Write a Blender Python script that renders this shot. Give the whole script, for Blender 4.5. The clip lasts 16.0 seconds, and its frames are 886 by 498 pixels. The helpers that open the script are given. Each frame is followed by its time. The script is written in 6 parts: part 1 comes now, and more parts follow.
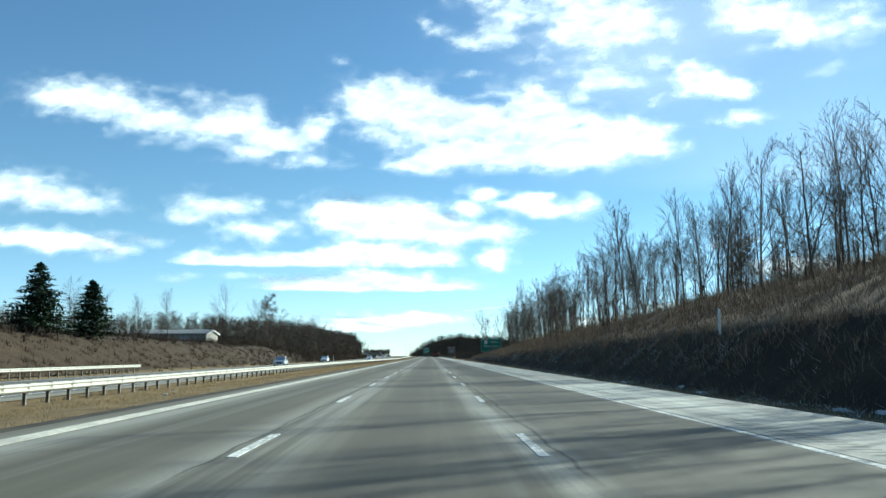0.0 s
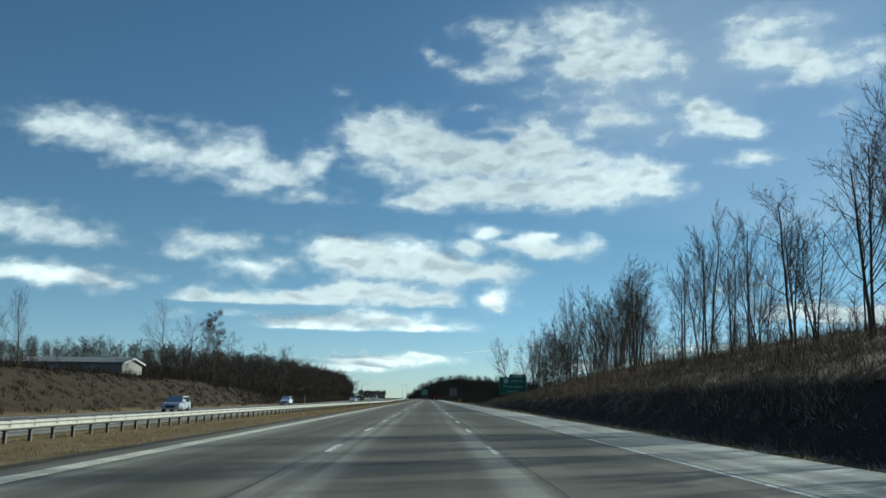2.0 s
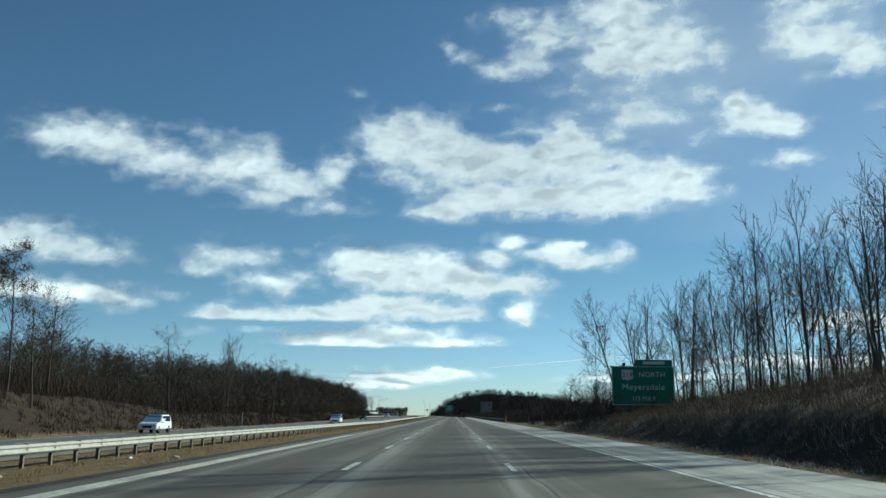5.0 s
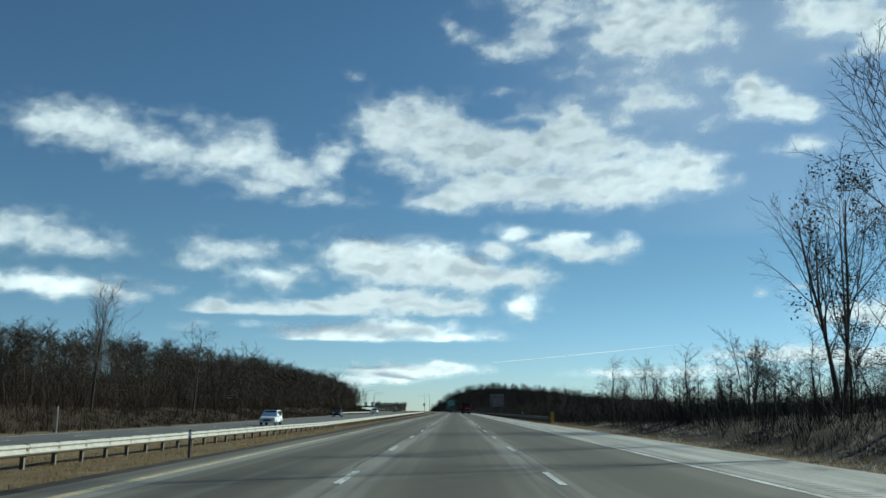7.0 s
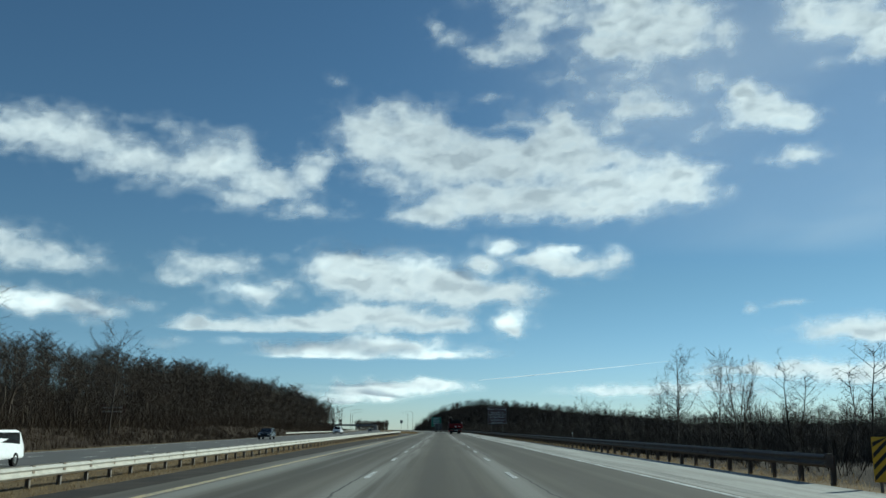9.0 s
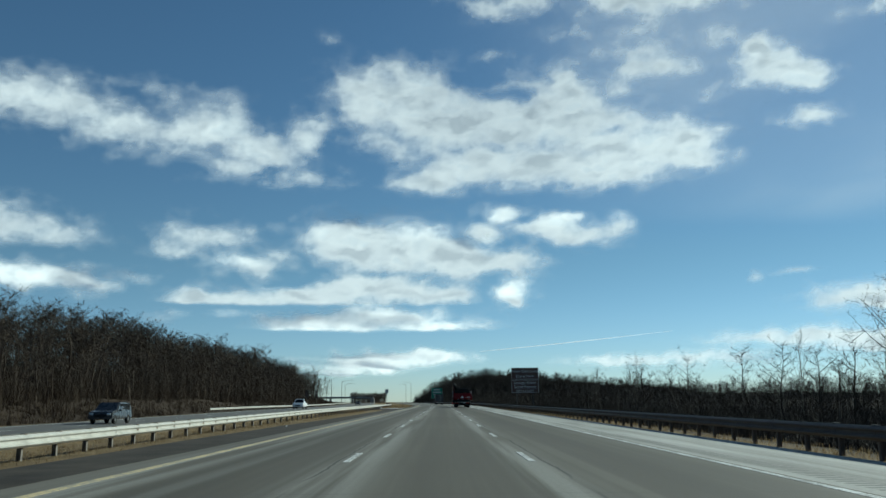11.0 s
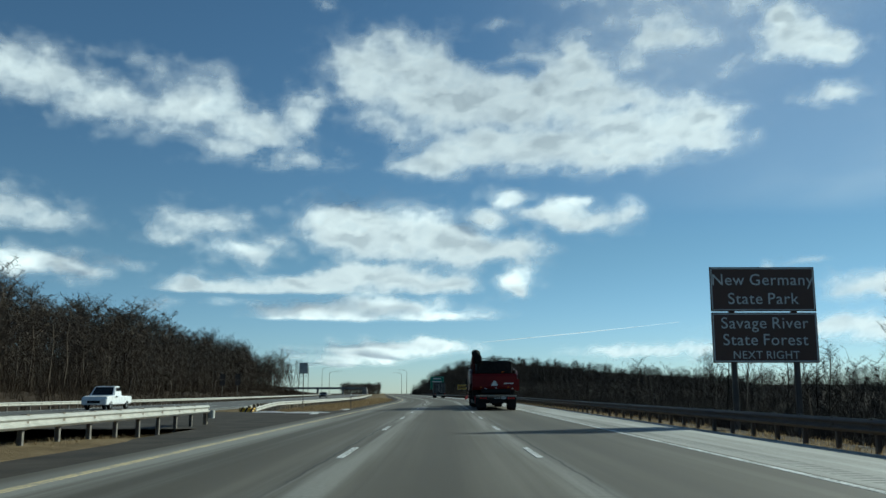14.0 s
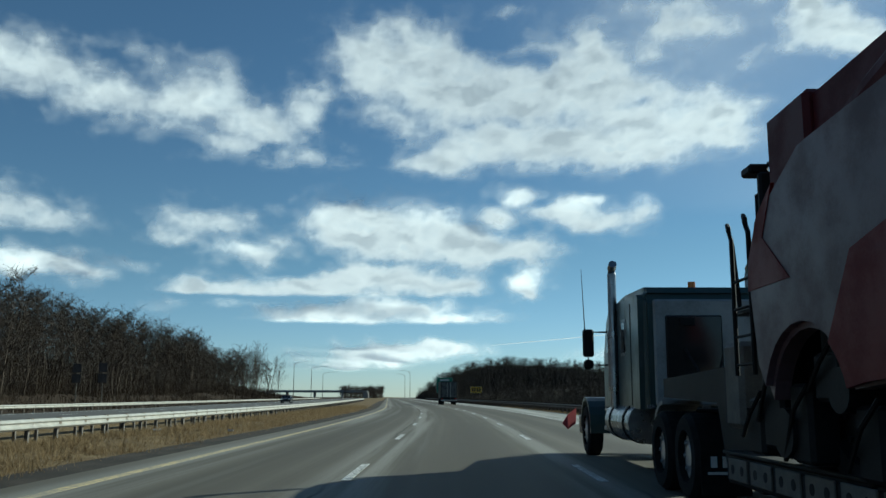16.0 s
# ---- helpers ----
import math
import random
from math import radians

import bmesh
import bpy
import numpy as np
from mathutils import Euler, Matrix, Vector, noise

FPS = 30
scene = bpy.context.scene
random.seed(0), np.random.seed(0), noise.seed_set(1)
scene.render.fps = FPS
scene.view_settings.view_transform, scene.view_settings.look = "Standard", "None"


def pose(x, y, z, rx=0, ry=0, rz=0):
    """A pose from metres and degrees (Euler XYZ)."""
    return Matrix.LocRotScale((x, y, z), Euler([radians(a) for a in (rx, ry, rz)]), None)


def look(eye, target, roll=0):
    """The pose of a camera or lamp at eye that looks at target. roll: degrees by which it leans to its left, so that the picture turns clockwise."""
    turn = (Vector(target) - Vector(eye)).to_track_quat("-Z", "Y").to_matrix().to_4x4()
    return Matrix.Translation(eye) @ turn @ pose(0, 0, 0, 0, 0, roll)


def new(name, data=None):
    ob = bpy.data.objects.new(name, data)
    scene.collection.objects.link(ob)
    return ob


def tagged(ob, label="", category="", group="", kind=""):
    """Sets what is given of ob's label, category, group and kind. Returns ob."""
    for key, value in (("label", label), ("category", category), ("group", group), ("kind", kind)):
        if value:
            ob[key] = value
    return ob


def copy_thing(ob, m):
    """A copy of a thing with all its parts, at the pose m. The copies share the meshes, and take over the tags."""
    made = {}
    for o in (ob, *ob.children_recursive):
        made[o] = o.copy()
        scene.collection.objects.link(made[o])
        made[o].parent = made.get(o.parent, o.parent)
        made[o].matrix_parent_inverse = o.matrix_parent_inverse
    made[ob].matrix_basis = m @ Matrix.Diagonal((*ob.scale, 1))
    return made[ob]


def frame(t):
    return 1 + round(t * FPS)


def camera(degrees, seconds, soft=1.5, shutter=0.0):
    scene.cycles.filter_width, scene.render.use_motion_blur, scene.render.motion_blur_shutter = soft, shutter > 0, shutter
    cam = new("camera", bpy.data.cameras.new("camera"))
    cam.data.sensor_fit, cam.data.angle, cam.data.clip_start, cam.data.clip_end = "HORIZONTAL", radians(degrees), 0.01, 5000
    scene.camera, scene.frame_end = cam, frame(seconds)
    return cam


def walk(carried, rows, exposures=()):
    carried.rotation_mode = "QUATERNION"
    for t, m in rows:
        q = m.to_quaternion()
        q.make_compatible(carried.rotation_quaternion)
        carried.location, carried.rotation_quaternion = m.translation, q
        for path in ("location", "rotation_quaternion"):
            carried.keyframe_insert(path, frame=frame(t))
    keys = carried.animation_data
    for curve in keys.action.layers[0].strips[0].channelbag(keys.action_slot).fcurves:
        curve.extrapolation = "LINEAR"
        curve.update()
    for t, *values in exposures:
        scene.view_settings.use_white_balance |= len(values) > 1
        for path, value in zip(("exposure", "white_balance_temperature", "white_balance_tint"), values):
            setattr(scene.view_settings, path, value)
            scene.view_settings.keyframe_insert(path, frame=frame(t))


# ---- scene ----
cam = camera(53.04, 16.0)
PATH = [
    (0, pose(2.31, 1.6, 1.18, 96.83, 0.01, -0.84)),
    (0.5, pose(2.24, 17.6, 1.18, 97.79, -0.27, -0.69)),
    (1, pose(2.17, 33.5, 1.18, 99.03, -0.42, -0.71)),
    (1.5, pose(2.09, 49.4, 1.18, 99.48, -0.33, -0.91)),
    (2, pose(2.15, 65.8, 1.18, 99.53, -0.93, -0.96)),
    (2.5, pose(2.21, 82.1, 1.18, 99.63, -1.00, -0.78)),
    (3, pose(2.27, 98.4, 1.18, 100.31, -1.28, -0.32)),
    (3.5, pose(2.33, 114.7, 1.18, 100.82, -1.19, 0.01)),
    (4, pose(2.39, 131.0, 1.18, 100.65, -0.60, 0.37)),
    (6.5, pose(2.06, 212.4, 1.18, 100.49, -0.31, 0.77)),
    (7, pose(1.91, 229.1, 1.18, 100.29, -0.30, 0.76)),
    (7.5, pose(1.85, 245.5, 1.18, 100.45, -0.10, 0.69)),
    (8, pose(1.80, 261.9, 1.18, 101.72, -0.02, 0.49)),
    (8.5, pose(1.75, 278.3, 1.18, 102.24, -0.11, 0.21)),
    (9, pose(1.82, 294.6, 1.18, 101.46, -0.15, -0.15)),
    (11.5, pose(1.90, 376.3, 1.18, 99.51, 0.36, -0.04)),
    (12, pose(1.91, 392.7, 1.18, 99.24, -0.01, -0.18)),
    (12.5, pose(1.79, 409.7, 1.18, 99.13, 0.10, -0.20)),
    (13, pose(1.82, 426.1, 1.18, 99.10, 0.21, -0.06)),
    (13.5, pose(1.85, 442.5, 1.18, 99.08, 0.12, -0.08)),
    (14, pose(1.89, 458.9, 1.18, 99.18, 0.03, 0.01)),
    (14.5, pose(1.76, 475.2, 1.18, 99.11, -0.37, -0.06)),
    (15, pose(1.65, 491.6, 1.18, 99.05, -0.18, 0.01)),
    (15.5, pose(1.72, 507.9, 1.18, 99.14, -0.03, 0.24)),
    (16, pose(1.49, 523.5, 1.18, 99.43, -0.18, 0.50)),
]
EXPOSURES = [(0.0, 1.12, 5900, -11), (0.5, 0.5, 5900, -11), (1.0, 0.28, 5900, -11), (1.5, 0.16, 5900, -11), (2.5, 0.3, 5900, -11), (3.5, 0.31, 5900, -11), (6.5, 0.24, 5900, -11), (9.0, 0.13, 5900, -11), (16.0, 0.15, 5900, -11)]
walk(cam, PATH, EXPOSURES)

# ---- light ----
SUN_AZ, SUN_EL = 52.0, 25.0  # degrees right of the road's direction, above the horizon
world = bpy.data.worlds.new("world")
scene.world = world
world.use_nodes = True
wn = world.node_tree.nodes
sky = wn.new("ShaderNodeTexSky")
sky.sky_type, sky.sun_disc = "NISHITA", False
sky.sun_elevation, sky.sun_rotation = radians(SUN_EL), radians(SUN_AZ)
sky.altitude, sky.air_density, sky.dust_density, sky.ozone_density = 700, 1.0, 0.1, 1.8
sky_tint = wn.new("ShaderNodeMix")
sky_tint.data_type, sky_tint.blend_type = "RGBA", "MULTIPLY"
sky_tint.inputs[0].default_value = 1.0
# the air near the horizon is paler and bluer
sky_way = wn.new("ShaderNodeSeparateXYZ")
world.node_tree.links.new(wn.new("ShaderNodeTexCoord").outputs["Generated"], sky_way.inputs[0])
sky_low = wn.new("ShaderNodeMapRange")
sky_low.interpolation_type = "SMOOTHSTEP"
sky_low.inputs["From Min"].default_value, sky_low.inputs["From Max"].default_value = 0.0, 0.17
world.node_tree.links.new(sky_way.outputs[2], sky_low.inputs["Value"])
sky_tone = wn.new("ShaderNodeMix")
sky_tone.data_type = "RGBA"
sky_tone.inputs[6].default_value, sky_tone.inputs[7].default_value = (0.92, 1.09, 1.52, 1), (0.85, 0.965, 1.09, 1)
world.node_tree.links.new(sky_low.outputs[0], sky_tone.inputs[0])
world.node_tree.links.new(sky_tone.outputs[2], sky_tint.inputs[7])
world.node_tree.links.new(sky.outputs[0], sky_tint.inputs[6])
world.node_tree.links.new(sky_tint.outputs[2], wn["Background"].inputs[0])
wn["Background"].inputs[1].default_value = 0.058
sun_data = bpy.data.lights.new("sun", "SUN")
sun_data.energy, sun_data.angle, sun_data.color = 5.0, radians(0.55), (1.0, 0.95, 0.87)
sun = new("sun", sun_data)
sun_dir = Vector((math.sin(radians(SUN_AZ)) * math.cos(radians(SUN_EL)), math.cos(radians(SUN_AZ)) * math.cos(radians(SUN_EL)), math.sin(radians(SUN_EL))))
sun.matrix_world = look(sun_dir * 100, (0, 0, 0))


# ---- materials ----
class Mat:
    """A small builder of node materials."""

    def __init__(self, name):
        self.m = bpy.data.materials.new(name)
        self.m.use_nodes = True
        self.t = self.m.node_tree
        self.n = self.t.nodes
        self.b = self.n["Principled BSDF"]

    def node(self, kind, **sockets):
        nd = self.n.new(kind)
        for k, v in sockets.items():
            self.put(nd, k.replace("_", " "), v)
        return nd

    def put(self, nd, key, v):
        s = nd.inputs[key]
        if isinstance(v, bpy.types.NodeSocket):
            self.t.links.new(v, s)
        else:
            s.default_value = v

    def coords(self, kind="Object"):
        return self.node("ShaderNodeTexCoord").outputs[kind]

    def scaled(self, co, sx, sy, sz):
        mp = self.node("ShaderNodeMapping", Vector=co)
        mp.inputs["Scale"].default_value = (sx, sy, sz)
        return mp.outputs[0]

    def noise(self, co, scale, detail=4.0, rough=0.55):
        return self.node("ShaderNodeTexNoise", Vector=co, Scale=scale, Detail=detail, Roughness=rough).outputs["Fac"]

    def ramp(self, fac, *stops):
        r = self.node("ShaderNodeValToRGB", Fac=fac)
        e = r.color_ramp.elements
        while len(e) < len(stops):
            e.new(0.5)
        for el, (p, c) in zip(e, stops):
            el.position = p
            el.color = (c, c, c, 1) if isinstance(c, (int, float)) else (*c, 1)
        return r.outputs[0]

    def math(self, op, a, b=0.0, c=0.0):
        nd = self.n.new("ShaderNodeMath")
        nd.operation = op
        for i, v in enumerate((a, b, c)):
            if isinstance(v, bpy.types.NodeSocket):
                self.t.links.new(v, nd.inputs[i])
            else:
                nd.inputs[i].default_value = v
        return nd.outputs[0]

    def mix(self, fac, a, b, mode="MIX"):
        nd = self.n.new("ShaderNodeMix")
        nd.data_type, nd.blend_type = "RGBA", mode
        for i, v in ((0, fac), (6, a), (7, b)):
            if isinstance(v, bpy.types.NodeSocket):
                self.t.links.new(v, nd.inputs[i])
            elif i == 0:
                nd.inputs[0].default_value = v
            else:
                nd.inputs[i].default_value = (*v, 1)
        return nd.outputs[2]

    def smooth(self, x, lo, hi):
        nd = self.node("ShaderNodeMapRange")
        nd.interpolation_type = "SMOOTHSTEP"
        self.put(nd, "Value", x)
        self.put(nd, "From Min", lo)
        self.put(nd, "From Max", hi)
        return nd.outputs[0]

    def bump(self, height, strength=0.3, dist=0.02):
        bp = self.node("ShaderNodeBump", Height=height, Strength=strength, Distance=dist)
        self.put(self.b, "Normal", bp.outputs[0])

    def dull(self, spec):
        self.put(self.b, "Specular IOR Level", spec)
        return self

    def done(self, color=None, rough=None, metal=None, spec=None):
        if color is not None:
            self.put(self.b, "Base Color", color if isinstance(color, bpy.types.NodeSocket) else (*color, 1))
        if rough is not None:
            self.put(self.b, "Roughness", rough)
        if metal is not None:
            self.put(self.b, "Metallic", metal)
        if spec is not None:
            self.put(self.b, "Specular IOR Level", spec)
        return self.m


def worn(name, dark, light, scale=6.0, rough=0.6, metal=0.0, fine=60.0, bump=0.1):
    """A surface whose colour wanders between two tones at two scales, with grain."""
    k = Mat(name)
    co = k.coords()
    a = k.noise(co, scale, 5.0)
    g = k.noise(co, fine, 3.0)
    f = k.math("ADD", k.math("MULTIPLY", a, 0.7), k.math("MULTIPLY", g, 0.3))
    k.bump(g, bump, 0.01)
    r = k.math("ADD", k.math("MULTIPLY", a, 0.25), rough - 0.12)
    return k.done(k.ramp(f, (0.33, dark), (0.67, light)), r, metal)


def road_material():
    k = Mat("worn_concrete_road")
    uv = k.coords("UV")
    sep = k.node("ShaderNodeSeparateXYZ", Vector=uv)
    x, y = sep.outputs[0], sep.outputs[1]
    streak = k.noise(k.scaled(uv, 1.6, 0.012, 1), 1.0, 5.0, 0.6)
    patch = k.noise(k.scaled(uv, 0.25, 0.05, 1), 1.0, 4.0)
    grain = k.noise(uv, 14.0, 6.0, 0.7)
    base = k.ramp(k.math("ADD", k.math("MULTIPLY", streak, 0.75), k.math("MULTIPLY", patch, 0.3)), (0.32, (0.067, 0.057, 0.04)), (0.5, (0.094, 0.082, 0.061)), (0.64, (0.144, 0.13, 0.102)), (0.8, (0.187, 0.172, 0.142)))
    # pale salty bands along the lane lines, brown oil in mid lane
    pale = 0.0
    for line, wide in ((0.15, 0.95), (3.55, 0.65), (-1.9, 0.3), (-3.2, 1.0)):
        d = k.math("ABSOLUTE", k.math("SUBTRACT", x, line))
        band = k.math("SUBTRACT", 1.0, k.smooth(d, wide * 0.2, wide))
        pale = k.math("MAXIMUM", pale, band)
    wob = k.smooth(k.noise(k.scaled(uv, 2.0, 0.03, 1), 1.0, 5.0), 0.36, 0.6)
    col = k.mix(k.math("MULTIPLY", k.math("MULTIPLY", pale, wob), 0.85), base, (0.27, 0.262, 0.228))
    oil = 0.0
    for lane in (-1.8, 1.85, 5.4):
        d = k.math("ABSOLUTE", k.math("SUBTRACT", x, lane))
        oil = k.math("MAXIMUM", oil, k.math("SUBTRACT", 1.0, k.smooth(d, 0.15, 1.0)))
    col = k.mix(k.math("MULTIPLY", oil, 0.6), col, (0.06, 0.051, 0.036))
    # longitudinal joint cracks beside the lane lines
    crack = 0.0
    for line in (-0.18, 3.9):
        wig = k.math("MULTIPLY", k.math("SUBTRACT", k.noise(k.scaled(uv, 0.0, 0.35, 1), 1.0, 4.0), 0.5), 0.3)
        d = k.math("ABSOLUTE", k.math("ADD", k.math("SUBTRACT", x, line), wig))
        crack = k.math("MAXIMUM", crack, k.math("SUBTRACT", 1.0, k.smooth(d, 0.012, 0.04)))
    gate = k.smooth(k.noise(k.scaled(uv, 0.0, 0.06, 1), 1.0, 2.0), 0.42, 0.52)
    col = k.mix(k.math("MULTIPLY", k.math("MULTIPLY", crack, gate), 0.8), col, (0.03, 0.028, 0.025))
    # transverse slab joints
    fr = k.math("ABSOLUTE", k.math("SUBTRACT", k.math("FRACT", k.math("DIVIDE", y, 12.192)), 0.5))
    joint = k.math("SUBTRACT", 1.0, k.smooth(fr, 0.0012, 0.003))
    col = k.mix(k.math("MULTIPLY", joint, 0.35), col, (0.05, 0.048, 0.043))
    col = k.mix(k.math("MULTIPLY", k.smooth(grain, 0.35, 0.7), 0.35), col, (0.09, 0.084, 0.068))
    k.bump(grain, 0.25, 0.006)
    return k.done(col, k.math("ADD", 0.62, k.math("MULTIPLY", streak, 0.2)), 0.0, 0.22)


def shoulder_material():
    k = Mat("pale_concrete_shoulder")
    uv = k.coords("UV")
    sep = k.node("ShaderNodeSeparateXYZ", Vector=uv)
    x, y = sep.outputs[0], sep.outputs[1]
    streak = k.noise(k.scaled(uv, 1.2, 0.05, 1), 1.0, 6.0, 0.65)
    grain = k.noise(uv, 9.0, 6.0, 0.7)
    col = k.ramp(k.math("ADD", k.math("MULTIPLY", streak, 0.7), k.math("MULTIPLY", grain, 0.3)), (0.3, (0.14, 0.134, 0.118)), (0.48, (0.3, 0.292, 0.262)), (0.68, (0.5, 0.49, 0.45)))
    # milled rumble strip
    saw = k.math("ABSOLUTE", k.math("SUBTRACT", k.math("FRACT", k.math("DIVIDE", y, 0.33)), 0.5))
    inside = k.math("SUBTRACT", 1.0, k.smooth(k.math("ABSOLUTE", k.math("SUBTRACT", x, 7.85)), 0.2, 0.24))
    groove = k.math("MULTIPLY", inside, k.math("SUBTRACT", 1.0, k.smooth(saw, 0.2, 0.3)))
    col = k.mix(k.math("MULTIPLY", groove, 0.6), col, (0.08, 0.08, 0.075))
    k.bump(k.math("SUBTRACT", grain, k.math("MULTIPLY", groove, 1.5)), 0.4, 0.01)
    return k.done(col, 0.85, 0.0, 0.25)


def ground_material():
    k = Mat("dry_grass_and_leaf_litter")
    co = k.coords()
    big = k.noise(co, 0.06, 5.0)
    mid = k.noise(co, 0.7, 6.0, 0.65)
    fine = k.noise(k.scaled(co, 1, 1, 0.3), 9.0, 5.0, 0.7)
    grass = k.ramp(k.math("ADD", k.math("MULTIPLY", mid, 0.6), k.math("MULTIPLY", fine, 0.4)), (0.3, (0.08, 0.055, 0.028)), (0.5, (0.165, 0.118, 0.062)), (0.72, (0.28, 0.21, 0.12)))
    litter = k.ramp(k.math("ADD", k.math("MULTIPLY", mid, 0.5), k.math("MULTIPLY", fine, 0.5)), (0.3, (0.022, 0.015, 0.01)), (0.52, (0.05, 0.035, 0.023)), (0.75, (0.1, 0.073, 0.048)))
    wood = k.node("ShaderNodeAttribute")
    wood.attribute_name = "litter"
    fac = k.smooth(k.math("ADD", wood.outputs["Fac"], k.math("MULTIPLY", k.math("SUBTRACT", big, 0.5), 0.9)), 0.25, 0.75)
    rust = k.ramp(k.math("ADD", k.math("MULTIPLY", mid, 0.5), k.math("MULTIPLY", fine, 0.5)), (0.3, (0.11, 0.07, 0.043)), (0.52, (0.21, 0.14, 0.088)), (0.75, (0.34, 0.24, 0.155)))
    fern = k.node("ShaderNodeAttribute")
    fern.attribute_name = "bracken"
    k.bump(k.math("ADD", mid, k.math("MULTIPLY", fine, 0.5)), 0.9, 0.12)
    patchy = k.smooth(k.math("ADD", fern.outputs["Fac"], k.math("MULTIPLY", k.math("SUBTRACT", big, 0.5), 0.9)), 0.3, 0.7)
    return k.done(k.mix(patchy, k.mix(fac, grass, litter), rust), 0.95, 0.0, 0.1)


def bark_material(name, a, b):
    k = Mat(name)
    co = k.coords()
    rnd = k.node("ShaderNodeObjectInfo").outputs["Random"]
    n1 = k.noise(k.scaled(co, 6, 6, 1.2), 1.0, 5.0, 0.65)
    col = k.ramp(n1, (0.3, a), (0.7, b))
    col = k.mix(k.math("MULTIPLY", rnd, 0.4), col, (0.11, 0.088, 0.07))
    k.bump(n1, 0.5, 0.03)
    return k.done(col, 0.9, 0.0, 0.15)


def island_material(name, *tones, thin=0.0):
    """Stems, blades and needles: a tone for each loose piece; thin blades let light through."""
    k = Mat(name)
    r = k.node("ShaderNodeNewGeometry").outputs["Random Per Island"]
    col = k.ramp(r, *[(i / max(1, len(tones) - 1), c) for i, c in enumerate(tones)])
    if thin:
        tl = k.node("ShaderNodeBsdfTranslucent", Color=col)
        mx = k.node("ShaderNodeMixShader", Fac=thin)
        k.t.links.new(k.b.outputs[0], mx.inputs[1])
        k.t.links.new(tl.outputs[0], mx.inputs[2])
        k.t.links.new(mx.outputs[0], k.n["Material Output"].inputs[0])
    return k.done(col, 0.9, 0.0, 0.12)


def paint_line(name, base, under):
    k = Mat(name)
    co = k.coords()
    n1 = k.noise(co, 9.0, 6.0, 0.75)
    n2 = k.noise(co, 0.8, 3.0)
    f = k.smooth(k.math("ADD", n1, k.math("MULTIPLY", n2, 0.35)), 0.55, 0.78)
    return k.done(k.mix(f, base, under), 0.8, 0.0, 0.3)


def glossy(name, color, rough=0.3, metal=0.0, dirt=(0.09, 0.08, 0.07), amount=0.35, spec=0.5):
    k = Mat(name).dull(spec)
    co = k.coords()
    n1 = k.noise(co, 2.2, 6.0, 0.65)
    n2 = k.noise(co, 40.0, 3.0)
    f = k.math("MULTIPLY", k.smooth(k.math("ADD", n1, k.math("MULTIPLY", n2, 0.2)), 0.5, 0.8), amount)
    return k.done(k.mix(f, color, dirt), k.math("ADD", rough, k.math("MULTIPLY", f, 0.5)), metal)


def cloud_material():
    """Vapour: dense about its body, fraying into wisps; thick parts let less of the sun through."""
    k = Mat("cloud_vapour")

    def field(name):
        at = k.node("ShaderNodeAttribute")
        at.attribute_name = name
        return at.outputs["Vector" if name == "sky" else "Fac"]

    sky_co = field("sky")
    fray = k.node("ShaderNodeTexNoise", Vector=sky_co, Scale=1.3, Detail=4.0, Roughness=0.46, Distortion=0.6).outputs["Fac"]
    dens = k.math("ADD", field("body"), k.math("MULTIPLY", k.math("SUBTRACT", fray, 0.5), 0.34))
    wisp = k.math("MULTIPLY", k.smooth(dens, -0.42, 0.3), 0.36)
    alpha = k.math("MAXIMUM", k.math("MULTIPLY", k.smooth(dens, -0.2, 0.6), 0.97), wisp)
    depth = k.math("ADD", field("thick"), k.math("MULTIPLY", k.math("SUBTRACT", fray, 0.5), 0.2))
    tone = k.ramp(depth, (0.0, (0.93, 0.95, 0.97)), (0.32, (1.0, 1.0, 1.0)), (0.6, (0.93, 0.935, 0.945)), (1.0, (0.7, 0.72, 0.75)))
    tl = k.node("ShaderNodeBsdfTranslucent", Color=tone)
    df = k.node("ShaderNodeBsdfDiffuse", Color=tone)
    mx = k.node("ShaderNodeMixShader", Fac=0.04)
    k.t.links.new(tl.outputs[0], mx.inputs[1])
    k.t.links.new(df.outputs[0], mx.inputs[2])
    tr = k.node("ShaderNodeBsdfTransparent")
    out = k.node("ShaderNodeMixShader", Fac=alpha)
    k.t.links.new(tr.outputs[0], out.inputs[1])
    k.t.links.new(mx.outputs[0], out.inputs[2])
    k.t.links.new(out.outputs[0], k.n["Material Output"].inputs[0])
    return k.m


def veil_material():
    """High thin cloud that only pales the blue."""
    k = Mat("thin_high_cloud")
    at = k.node("ShaderNodeAttribute")
    at.attribute_name = "body"
    st = k.scaled(k.coords(), 1.0, 0.45, 1.0)
    n = k.node("ShaderNodeTexNoise", Vector=st, Scale=0.0012, Detail=4.0, Roughness=0.5, Distortion=0.1).outputs["Fac"]
    alpha = k.math("MULTIPLY", at.outputs["Fac"], k.math("ADD", 0.12, k.math("MULTIPLY", k.smooth(n, 0.36, 0.72), 0.16)))
    tl = k.node("ShaderNodeBsdfTranslucent", Color=(0.97, 0.98, 1.0, 1))
    tr = k.node("ShaderNodeBsdfTransparent")
    out = k.node("ShaderNodeMixShader", Fac=alpha)
    k.t.links.new(tr.outputs[0], out.inputs[1])
    k.t.links.new(tl.outputs[0], out.inputs[2])
    k.t.links.new(out.outputs[0], k.n["Material Output"].inputs[0])
    return k.m


